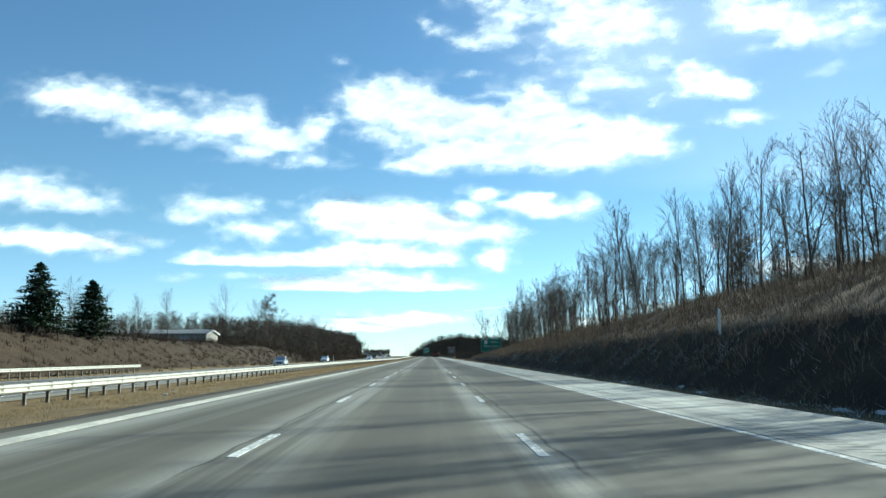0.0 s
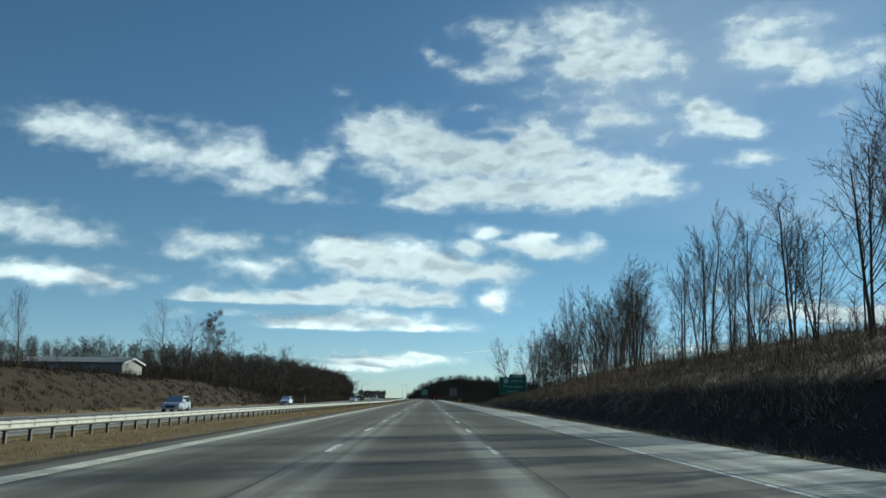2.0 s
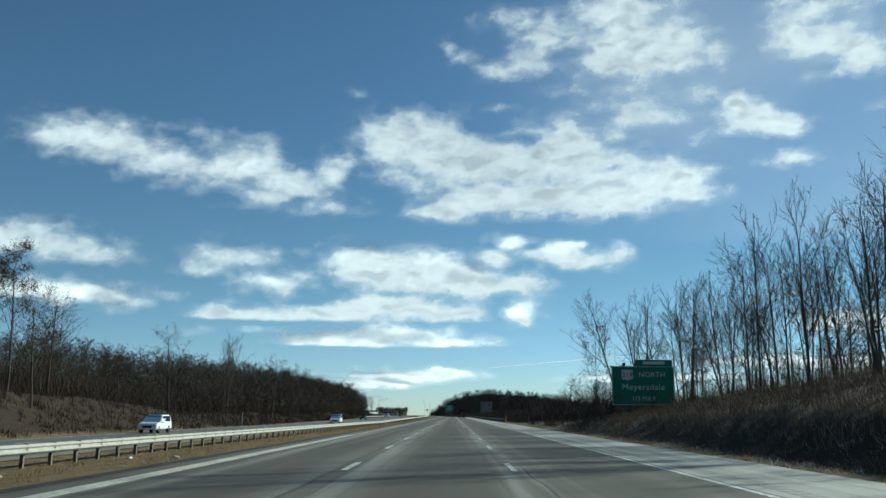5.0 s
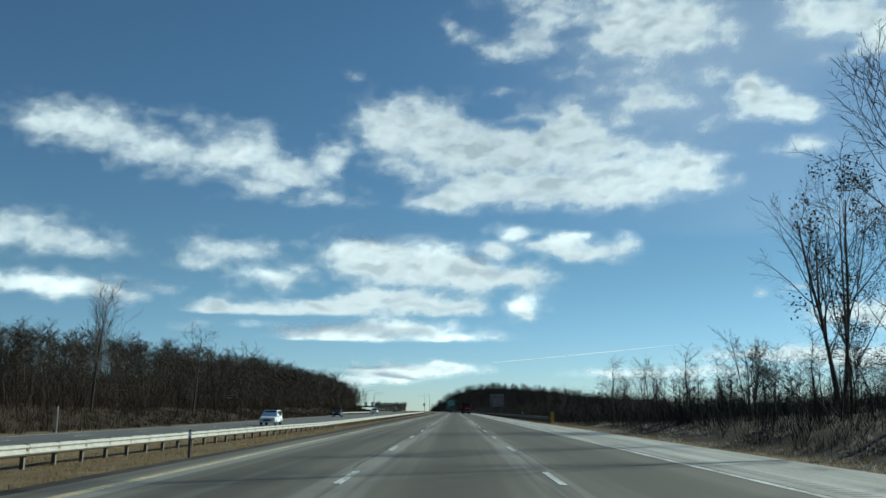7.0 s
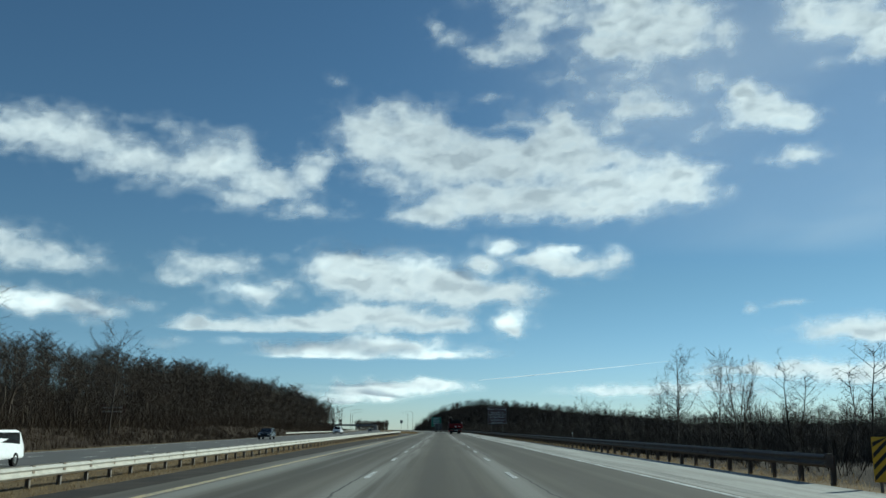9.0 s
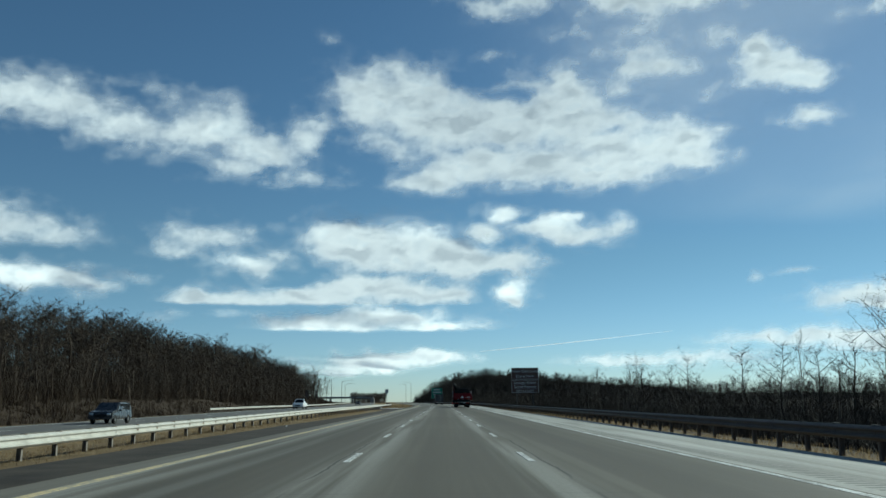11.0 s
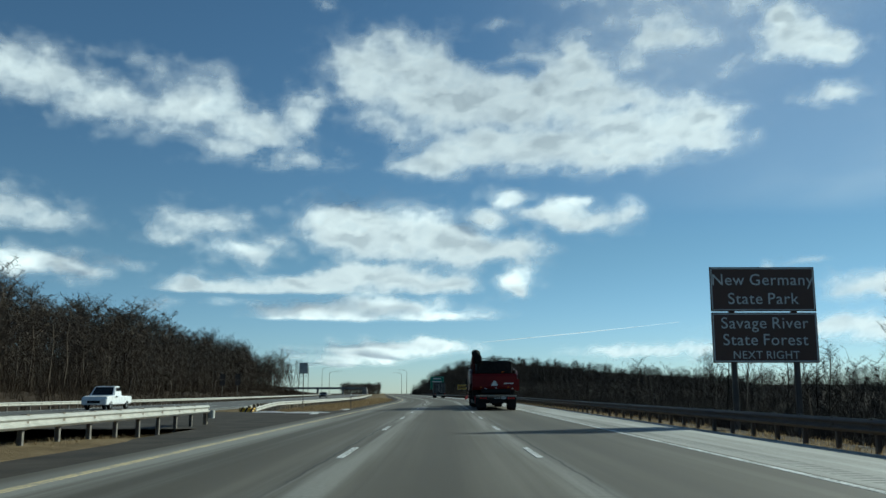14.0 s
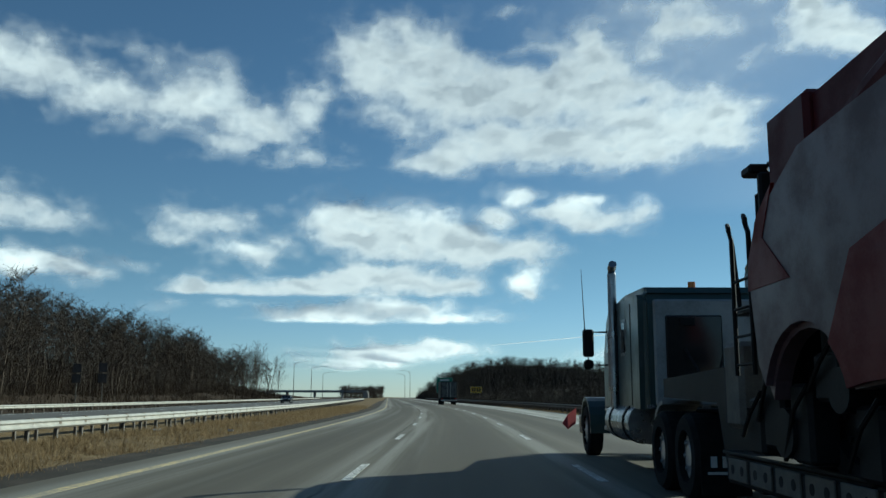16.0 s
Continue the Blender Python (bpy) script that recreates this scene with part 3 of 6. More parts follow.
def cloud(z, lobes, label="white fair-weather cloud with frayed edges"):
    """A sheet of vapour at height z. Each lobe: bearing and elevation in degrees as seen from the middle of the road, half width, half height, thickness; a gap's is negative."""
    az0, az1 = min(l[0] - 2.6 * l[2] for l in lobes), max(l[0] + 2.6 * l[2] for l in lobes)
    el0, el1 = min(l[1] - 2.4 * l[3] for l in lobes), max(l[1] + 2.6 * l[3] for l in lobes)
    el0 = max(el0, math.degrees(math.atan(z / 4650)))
    fine = 0.11 if el1 - el0 > 3 else 0.08
    na, ne = int((az1 - az0) / fine) + 2, int((el1 - el0) / fine) + 2
    ga, ge = np.meshgrid(np.linspace(az0, az1, na), np.linspace(el0, el1, ne))
    # the outline is pulled about by slow swirls
    wa = ga + 0.55 * layers(ga * 0.5 + 3.1, ge * 0.7, 4, 0.55)
    we = ge + 0.32 * layers(ga * 0.5, ge * 0.7 + 31.7, 4, 0.55)
    core, total, hole = np.zeros_like(ga), np.zeros_like(ga), np.zeros_like(ga)
    for a, e, w, h, k in lobes:
        up = we - e
        if k < 0:
            hole += k * np.exp(-0.8 * (((wa - a) / w) ** 2 + (up / h) ** 2))
            continue
        q = ((wa - a) / w) ** 2 + (up / np.where(up < 0, h * 0.88, h)) ** 2
        core = np.maximum(core, k * np.exp(-0.7 * q))
        total += k * np.exp(-0.9 * q)
    body = np.maximum(0.6 * core + 0.4 * np.minimum(total, 1.5) + hole, 0)
    puff = layers(wa * 0.45, we * 0.75, 4, 0.45, True)
    curl = layers(ga * 0.5 + 0.3 * puff, ge * 0.95, 5, 0.47)
    dens = body - 0.55 + 0.14 * puff + 0.55 * curl * (1.2 - 0.75 * np.clip(body, 0, 1)) * step(body, 0.05, 0.42)
    edge = np.minimum.reduce([ga - az0, az1 - ga, ge - el0, el1 - ge])
    dens -= 1.2 * (1 - np.clip(edge / 0.35, 0, 1)) ** 2
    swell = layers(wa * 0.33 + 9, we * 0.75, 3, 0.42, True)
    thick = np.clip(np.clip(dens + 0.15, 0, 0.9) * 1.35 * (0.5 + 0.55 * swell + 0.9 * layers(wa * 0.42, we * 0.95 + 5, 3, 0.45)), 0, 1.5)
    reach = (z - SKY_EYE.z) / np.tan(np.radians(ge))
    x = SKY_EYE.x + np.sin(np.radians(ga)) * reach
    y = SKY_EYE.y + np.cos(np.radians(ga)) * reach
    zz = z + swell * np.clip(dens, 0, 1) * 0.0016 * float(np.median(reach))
    gi = np.arange(na * ne).reshape(ne, na)
    q = np.stack([gi[:-1, :-1], gi[:-1, 1:], gi[1:, 1:], gi[1:, :-1]], -1).reshape(-1, 4)
    live = (dens > -0.55).reshape(-1)
    q = q[live[q].any(1)]
    used = np.unique(q)
    back = np.zeros(na * ne, int)
    back[used] = np.arange(len(used))
    pts = np.stack([x, y, zz], -1).reshape(-1, 3)[used]
    me = bpy.data.meshes.new("cloud")
    me.from_pydata(pts.tolist(), [], back[q].tolist())
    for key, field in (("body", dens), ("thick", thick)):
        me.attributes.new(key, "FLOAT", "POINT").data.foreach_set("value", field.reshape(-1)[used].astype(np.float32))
    grid = me.attributes.new("sky", "FLOAT_VECTOR", "POINT")
    grid.data.foreach_set("vector", np.stack([ga, ge, ga * 0], -1).reshape(-1, 3)[used].astype(np.float32).reshape(-1))
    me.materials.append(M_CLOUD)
    me.shade_smooth()
    return tagged(new("cloud", me), label, "cloud", "clouds in the sky", "structure")


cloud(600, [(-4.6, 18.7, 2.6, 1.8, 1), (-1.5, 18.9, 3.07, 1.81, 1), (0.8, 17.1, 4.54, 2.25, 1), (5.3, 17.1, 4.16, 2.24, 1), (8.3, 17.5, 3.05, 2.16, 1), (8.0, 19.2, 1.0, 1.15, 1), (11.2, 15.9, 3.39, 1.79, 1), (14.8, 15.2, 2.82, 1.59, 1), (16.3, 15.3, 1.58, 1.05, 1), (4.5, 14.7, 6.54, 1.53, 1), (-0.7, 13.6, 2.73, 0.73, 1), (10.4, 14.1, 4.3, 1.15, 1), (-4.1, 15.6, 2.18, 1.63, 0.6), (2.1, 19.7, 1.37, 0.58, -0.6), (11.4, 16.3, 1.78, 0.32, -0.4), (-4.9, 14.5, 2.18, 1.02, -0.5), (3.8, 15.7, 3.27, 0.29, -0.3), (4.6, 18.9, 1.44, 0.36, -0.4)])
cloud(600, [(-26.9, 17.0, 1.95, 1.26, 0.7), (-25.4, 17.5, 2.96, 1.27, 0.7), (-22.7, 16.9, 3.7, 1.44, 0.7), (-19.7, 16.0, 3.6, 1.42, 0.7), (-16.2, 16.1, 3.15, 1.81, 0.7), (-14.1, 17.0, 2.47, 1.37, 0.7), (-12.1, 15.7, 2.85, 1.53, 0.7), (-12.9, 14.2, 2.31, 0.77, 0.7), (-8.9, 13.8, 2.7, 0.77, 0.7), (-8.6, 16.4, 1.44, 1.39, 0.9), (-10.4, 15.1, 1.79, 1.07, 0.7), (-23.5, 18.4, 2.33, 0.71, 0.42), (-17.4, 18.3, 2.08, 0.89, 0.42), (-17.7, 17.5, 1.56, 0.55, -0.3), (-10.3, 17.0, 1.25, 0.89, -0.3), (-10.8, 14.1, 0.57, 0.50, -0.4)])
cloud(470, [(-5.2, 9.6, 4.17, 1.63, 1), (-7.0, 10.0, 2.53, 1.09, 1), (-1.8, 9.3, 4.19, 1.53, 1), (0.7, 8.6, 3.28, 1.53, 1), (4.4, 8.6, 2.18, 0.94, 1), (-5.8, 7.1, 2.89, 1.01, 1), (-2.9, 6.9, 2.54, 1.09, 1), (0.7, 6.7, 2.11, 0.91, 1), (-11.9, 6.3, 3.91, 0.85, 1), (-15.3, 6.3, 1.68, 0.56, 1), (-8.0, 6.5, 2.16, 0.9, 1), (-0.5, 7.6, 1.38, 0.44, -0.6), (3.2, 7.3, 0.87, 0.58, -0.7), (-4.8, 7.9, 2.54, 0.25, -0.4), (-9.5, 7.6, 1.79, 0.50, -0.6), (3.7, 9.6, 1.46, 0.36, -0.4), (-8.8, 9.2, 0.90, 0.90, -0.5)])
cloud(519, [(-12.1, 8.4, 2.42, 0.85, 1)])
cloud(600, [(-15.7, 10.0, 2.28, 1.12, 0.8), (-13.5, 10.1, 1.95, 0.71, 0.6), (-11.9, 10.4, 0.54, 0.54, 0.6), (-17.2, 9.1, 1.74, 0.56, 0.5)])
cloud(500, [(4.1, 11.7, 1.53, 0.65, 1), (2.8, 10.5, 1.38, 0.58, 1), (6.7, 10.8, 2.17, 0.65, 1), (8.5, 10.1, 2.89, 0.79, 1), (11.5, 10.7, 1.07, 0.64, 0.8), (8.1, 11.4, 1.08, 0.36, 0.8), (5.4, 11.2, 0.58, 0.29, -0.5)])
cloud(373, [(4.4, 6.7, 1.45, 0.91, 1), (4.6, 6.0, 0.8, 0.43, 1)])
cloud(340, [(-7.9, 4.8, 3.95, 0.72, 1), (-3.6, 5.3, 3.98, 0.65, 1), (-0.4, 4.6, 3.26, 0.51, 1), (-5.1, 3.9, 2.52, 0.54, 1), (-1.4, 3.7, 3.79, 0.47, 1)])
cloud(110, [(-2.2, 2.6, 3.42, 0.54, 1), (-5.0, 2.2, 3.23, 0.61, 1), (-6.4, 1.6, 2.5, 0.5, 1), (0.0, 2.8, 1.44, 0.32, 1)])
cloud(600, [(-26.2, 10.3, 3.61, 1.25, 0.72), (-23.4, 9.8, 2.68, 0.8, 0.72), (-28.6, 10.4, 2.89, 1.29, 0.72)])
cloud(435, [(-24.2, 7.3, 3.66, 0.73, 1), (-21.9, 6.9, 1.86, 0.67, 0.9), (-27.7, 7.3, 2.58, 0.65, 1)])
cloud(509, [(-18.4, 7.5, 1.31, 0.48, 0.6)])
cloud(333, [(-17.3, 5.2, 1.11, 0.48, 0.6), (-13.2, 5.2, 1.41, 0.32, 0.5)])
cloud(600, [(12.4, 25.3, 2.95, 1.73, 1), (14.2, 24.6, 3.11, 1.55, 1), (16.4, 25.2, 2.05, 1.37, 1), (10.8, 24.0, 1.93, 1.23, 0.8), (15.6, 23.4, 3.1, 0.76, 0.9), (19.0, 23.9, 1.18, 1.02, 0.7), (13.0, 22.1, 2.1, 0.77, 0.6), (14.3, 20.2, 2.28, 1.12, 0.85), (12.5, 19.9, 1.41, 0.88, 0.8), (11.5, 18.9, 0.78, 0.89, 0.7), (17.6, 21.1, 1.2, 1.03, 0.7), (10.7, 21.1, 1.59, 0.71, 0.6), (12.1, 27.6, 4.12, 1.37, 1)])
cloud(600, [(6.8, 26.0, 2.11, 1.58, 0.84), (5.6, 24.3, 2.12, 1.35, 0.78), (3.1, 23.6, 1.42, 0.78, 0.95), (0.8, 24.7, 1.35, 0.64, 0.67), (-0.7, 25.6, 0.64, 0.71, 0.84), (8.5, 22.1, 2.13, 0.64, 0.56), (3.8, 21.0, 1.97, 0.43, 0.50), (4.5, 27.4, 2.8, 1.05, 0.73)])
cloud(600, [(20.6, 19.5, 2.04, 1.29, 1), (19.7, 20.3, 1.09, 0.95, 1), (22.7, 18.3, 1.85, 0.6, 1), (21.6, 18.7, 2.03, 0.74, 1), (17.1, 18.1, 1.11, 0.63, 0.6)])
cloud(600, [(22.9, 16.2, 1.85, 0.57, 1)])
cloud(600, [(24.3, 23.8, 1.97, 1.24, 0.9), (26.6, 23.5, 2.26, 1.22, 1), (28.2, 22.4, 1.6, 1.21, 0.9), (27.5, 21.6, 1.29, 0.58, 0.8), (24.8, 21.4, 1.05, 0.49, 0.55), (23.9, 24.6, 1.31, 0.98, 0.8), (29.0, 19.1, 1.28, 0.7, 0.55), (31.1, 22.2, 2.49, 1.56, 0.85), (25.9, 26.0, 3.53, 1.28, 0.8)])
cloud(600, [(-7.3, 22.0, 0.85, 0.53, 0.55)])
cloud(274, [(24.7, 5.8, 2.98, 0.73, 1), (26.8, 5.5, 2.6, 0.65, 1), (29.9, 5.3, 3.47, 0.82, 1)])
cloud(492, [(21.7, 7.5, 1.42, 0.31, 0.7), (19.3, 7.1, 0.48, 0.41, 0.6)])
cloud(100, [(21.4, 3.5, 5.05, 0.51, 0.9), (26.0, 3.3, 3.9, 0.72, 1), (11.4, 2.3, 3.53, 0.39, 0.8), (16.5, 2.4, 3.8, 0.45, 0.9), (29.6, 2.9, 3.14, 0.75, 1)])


def veil(z, lobes, label):
    """A level sheet of thin haze at height z; lobes: (x, y, half width, half depth)."""
    x0, x1 = min(l[0] - 2.8 * l[2] for l in lobes), max(l[0] + 2.8 * l[2] for l in lobes)
    y0, y1 = min(l[1] - 2.8 * l[3] for l in lobes), min(max(l[1] + 2.8 * l[3] for l in lobes), 4850)
    n = 34
    gx, gy = np.meshgrid(np.linspace(x0, x1, n), np.linspace(y0, y1, n))
    body = sum(1.05 * np.exp(-(((gx - x) / a) ** 2 + ((gy - y) / b) ** 2) * 0.95) for x, y, a, b in lobes)
    edge = np.minimum.reduce([(gx - x0) / (x1 - x0), (x1 - gx) / (x1 - x0), (gy - y0) / (y1 - y0), (y1 - gy) / (y1 - y0)])
    body = np.minimum(body, 0.95) * np.clip(edge * 14, 0, 1)
    gi = np.arange(n * n).reshape(n, n)
    q = np.stack([gi[:-1, :-1], gi[:-1, 1:], gi[1:, 1:], gi[1:, :-1]], -1).reshape(-1, 4)
    me = bpy.data.meshes.new("cloud")
    me.from_pydata(np.stack([gx, gy, gx * 0 + z], -1).reshape(-1, 3).tolist(), [], q.tolist())
    me.attributes.new("body", "FLOAT", "POINT").data.foreach_set("value", body.reshape(-1).astype(np.float32))
    me.materials.append(M_VEIL)
    return tagged(new("cloud", me), label, "cloud", "clouds in the sky", "structure")


veil(880, [(1050, 2500, 500, 900), (1600, 3800, 700, 900), (600, 2200, 300, 500)], "thin high veil of cloud paling the blue sky")

trail = Geo()
tp = [(900 * u + 180, 4500 + 60 * math.sin(u * 3), 226 + 92 * u) for u in np.linspace(0, 1, 24)]
trail.tube(tp, [0.8 + 1.9 * math.sin(math.pi * min(1, i / 23 + 0.12)) for i in range(24)], 6)
M_TRAIL = Mat("vapour_trail")
_t = M_TRAIL.node("ShaderNodeBsdfTranslucent", Color=(0.95, 0.96, 0.98, 1))
_p = M_TRAIL.node("ShaderNodeBsdfTransparent")
_m = M_TRAIL.node("ShaderNodeMixShader", Fac=M_TRAIL.math("MULTIPLY", M_TRAIL.noise(M_TRAIL.coords(), 0.02, 5.0), 0.6))
M_TRAIL.t.links.new(_p.outputs[0], _m.inputs[1])
M_TRAIL.t.links.new(_t.outputs[0], _m.inputs[2])
M_TRAIL.t.links.new(_m.outputs[0], M_TRAIL.n["Material Output"].inputs[0])
tagged(new("vapour_trail", trail.mesh("vapour_trail", M_TRAIL.m, True)), "thin white vapour trail across the low sky", "vapour trail", kind="structure")


# ---- trees ----
def grow(rng, tall, lean=0.0, limbs=13, forks=1, spread=0.55, fine=8, low=0.2, stout=1.0):
    """A bare tree: (trunk and limbs), (boughs and twigs), each a Geo."""
    wood, crown = Geo(), Geo()
    up = np.array([0, 0, 1.0])

    def bough(p, d, length, r, level):
        n = (7, 5, 3, 2)[level]
        pts = [p]
        for i in range(n - 1):
            d = d + rng.normal(0, (0.035, 0.11, 0.17, 0.2)[level], 3) + up * (0.02, 0.09, 0.10, 0.06)[level]
            d = d / np.linalg.norm(d)
            pts.append(pts[-1] + d * length / (n - 1))
        pts = np.array(pts)
        rr = r * np.linspace(1, (0.28, 0.3, 0.35, 0.4)[level], n)
        if level == 3:
            s = np.cross(d, rng.normal(0, 1, 3))
            s = s / (np.linalg.norm(s) + 1e-9) * r
            w = np.cross(d, s)
            crown.add([p + s, p - 0.5 * s + 0.87 * w, p - 0.5 * s - 0.87 * w, pts[-1]], [(0, 1, 3), (1, 2, 3), (2, 0, 3)])
            return
        (wood if level < 2 else crown).tube(pts, rr, (6, 4, 3)[level], caps=False)
        count = (limbs, 6, fine)[level]
        for i in range(count):
            lo = (low, 0.25, 0.2)[level]
            t = lo + (1 - lo) * (i + rng.uniform(0.1, 0.9)) / count
            k = min(int(t * (n - 1)), n - 2)
            q = pts[k] + (pts[k + 1] - pts[k]) * (t * (n - 1) - k)
            axis = pts[k + 1] - pts[k]
            axis = axis / np.linalg.norm(axis)
            side = np.cross(axis, rng.normal(0, 1, 3))
            side /= np.linalg.norm(side) + 1e-9
            ang = rng.uniform(0.7, 1.15) * spread * (1.0, 1.25, 1.4)[level] * (1.25 - 0.45 * t)
            dd = axis * math.cos(ang) + side * math.sin(ang)
            ln = length * ((0.52, 0.5, 0.5)[level]) * (1.25 - 0.75 * t) * rng.uniform(0.7, 1.2)
            bough(q, dd, ln, max(np.interp(t, [0, 1], [r, r * 0.3]) * (0.48, 0.45, 0.5)[level], (0.02, 0.012, 0.010)[level]), level + 1)

    for i in range(forks):
        a = rng.uniform(0, 6.28)
        d = np.array([math.cos(a) * 0.16 * (forks > 1) + lean, math.sin(a) * 0.16 * (forks > 1), 1.0])
        bough(np.array([0, 0, -0.3]), d / np.linalg.norm(d), tall * (1 if i == 0 else rng.uniform(0.75, 0.95)) + 0.3, tall * 0.0098 * stout, 0)
    return wood, crown


def bare_tree(label, seed, **kw):
    rng = np.random.default_rng(seed)
    wood, crown = grow(rng, **kw)
    t = thing("bare_tree", label, "tree", Matrix.Translation((0, 0, -500)), "bare trees beside the highway")
    part("trunk", wood, M_BARK, t, smooth=True)
    part("crown", crown, M_TWIG, t)
    return t


KINDS = [
    bare_tree("slender bare deciduous tree with upswept grey branches", 1, tall=10, limbs=14, spread=0.5),
    bare_tree("tall bare deciduous tree with a narrow crown", 2, tall=11, limbs=15, spread=0.46, low=0.22),
    bare_tree("bare deciduous tree forked near its base", 3, tall=10, limbs=11, forks=2, spread=0.55),
    bare_tree("broad bare deciduous tree with spreading limbs", 4, tall=9.5, limbs=17, spread=0.9, low=0.28, stout=1.25),
    bare_tree("thin bare sapling with few branches", 5, tall=8, limbs=9, spread=0.5, fine=4),
    bare_tree("leaning bare deciduous tree on the bank", 6, tall=10.5, lean=0.16, limbs=13, spread=0.5),
    bare_tree("bare deciduous tree in a clump of three stems", 7, tall=9.5, limbs=9, forks=3, spread=0.5),
]


def plant(i, x, y, s, turn=None, sink=0.0):
    m = Matrix.Translation((x, y, float(height(x, y)) - sink)) @ Matrix.Rotation(random.uniform(0, 6.28) if turn is None else turn, 4, "Z") @ Matrix.Scale(s, 4)
    ob = copy_thing(KINDS[i], m)
    return ob


tree_rng = random.Random(11)
# rows on the cut bank's crest
for y in np.arange(24, 258, 2.0):
    for row in range(2):
        r = (25.0 if row == 0 else 31.0) + tree_rng.uniform(-2.5, 3.5)
        if tree_rng.random() < (0.38 if row == 0 else 0.28) + 0.45 * (122 < y < 182):
            continue
        plant(tree_rng.choice([0, 1, 1, 2, 3, 4, 5, 6]), r, float(y) + tree_rng.uniform(-1.5, 1.5), tree_rng.uniform(0.66, 1.1) * (0.8 if y < 100 else 1.0))
# taller single trees
for i, x, y, s in ((3, 25.5, 166, 1.1), (2, 27, 176, 1.2), (1, 27, 200, 1.1), (0, 29, 208, 1.1), (1, 30, 216, 1.05), (6, 39, 343, 1.15), (3, 36, 425, 1.28), (6, 43.5, 421, 1.3), (0, 44, 432, 1.2), (2, 38, 528, 0.95), (4, 46, 470, 1.15), (1, 36, 560, 0.8), (3, 40, 590, 0.8)):
    plant(i, x, y, s)
# low woodland behind the near guardrail
for y in np.arange(290, 760, 5.5):
    r = tree_rng.uniform(24, 52)
    plant(tree_rng.choice([0, 2, 3, 4, 6]), r + float(cx(y)), float(y), tree_rng.uniform(0.3, 0.52))
# single trees on the far side
for i, x, y, s in ((3, -38.5, 250, 1.05), (2, -52, 284, 1.2), (3, -41, 300, 1.2), (1, -43, 340, 1.15), (3, -47, 272, 1.2), (1, -50, 180, 0.8), (4, -40, 130, 0.7), (3, -40, 373, 1.3), (3, -40, 409, 1.3), (3, -43, 235, 1.1), (0, -41, 335, 1.3), (2, -57, 150, 0.9), (6, -60, 170, 0.9), (0, -62, 200, 0.9), (3, -67, 837, 1.6), (6, -62.5, 840, 1.4), (2, -71, 834, 1.5), (3, -60, 842, 1.2), (1, -65, 831, 1.5), (3, -69, 841, 1.4)):
    plant(i, x, y, s)


def big_tree(label, x, y, seed, leaves=0, **kw):
    """A single large tree of its own shape, some with withered leaves still on it."""
    rng = np.random.default_rng(seed)
    wood, crown = grow(rng, **kw)
    t = thing("bare_tree", label, "tree", Matrix.Translation((x, y, float(height(x, y)))), "bare trees beside the highway")
    part("trunk", wood, M_BARK, t, smooth=True)
    part("crown", crown, M_TWIG, t)
    if leaves:
        tips = np.concatenate(crown.v)
        g = Geo()
        hubs = tips[rng.integers(0, len(tips), leaves // 40)]
        for i in range(leaves):
            c = hubs[i % len(hubs)] + rng.normal(0, 0.3, 3)
            a, b = rng.normal(0, 1, 3), rng.normal(0, 1, 3)
            a, b = a / np.linalg.norm(a) * 0.08, b / np.linalg.norm(b) * 0.06
            g.add([c - a, c + b, c + a, c - b], [(0, 1, 2, 3)])
        part("withered_leaves", g, M_LEAF, t, "clumps of dark withered leaves")
    return t


big_tree("large bare tree forked into three tall stems", 29.6, 294, 41, tall=15.5, limbs=11, forks=3, spread=0.6, low=0.3, stout=1.15)
big_tree("oak with clumps of dark withered leaves", 35.6, 296, 42, 2600, tall=13, limbs=13, spread=0.8, low=0.25)
big_tree("small oak with dark withered leaves", 33.5, 300, 43, 1500, tall=6.2, limbs=11, spread=0.7, low=0.3)
big_tree("tall leaning bare tree on the bank", 20.3, 259, 44, tall=11.5, lean=-0.3, limbs=14, spread=0.6, low=0.3, stout=1.1)
big_tree("tall bare tree with a rounded crown behind the far bank", -60.5, 279, 47, tall=16, limbs=18, spread=0.72, low=0.3)
big_tree("oak with brown withered leaves before the far woods", -43, 254, 46, 6500, tall=12.6, limbs=14, spread=0.7, low=0.15)
big_tree("thin oak with a few withered leaves", 19, 268, 45, 700, tall=8.5, limbs=11, spread=0.55)
for k in KINDS:
    for o in (*k.children_recursive, k):
        bpy.data.objects.remove(o)


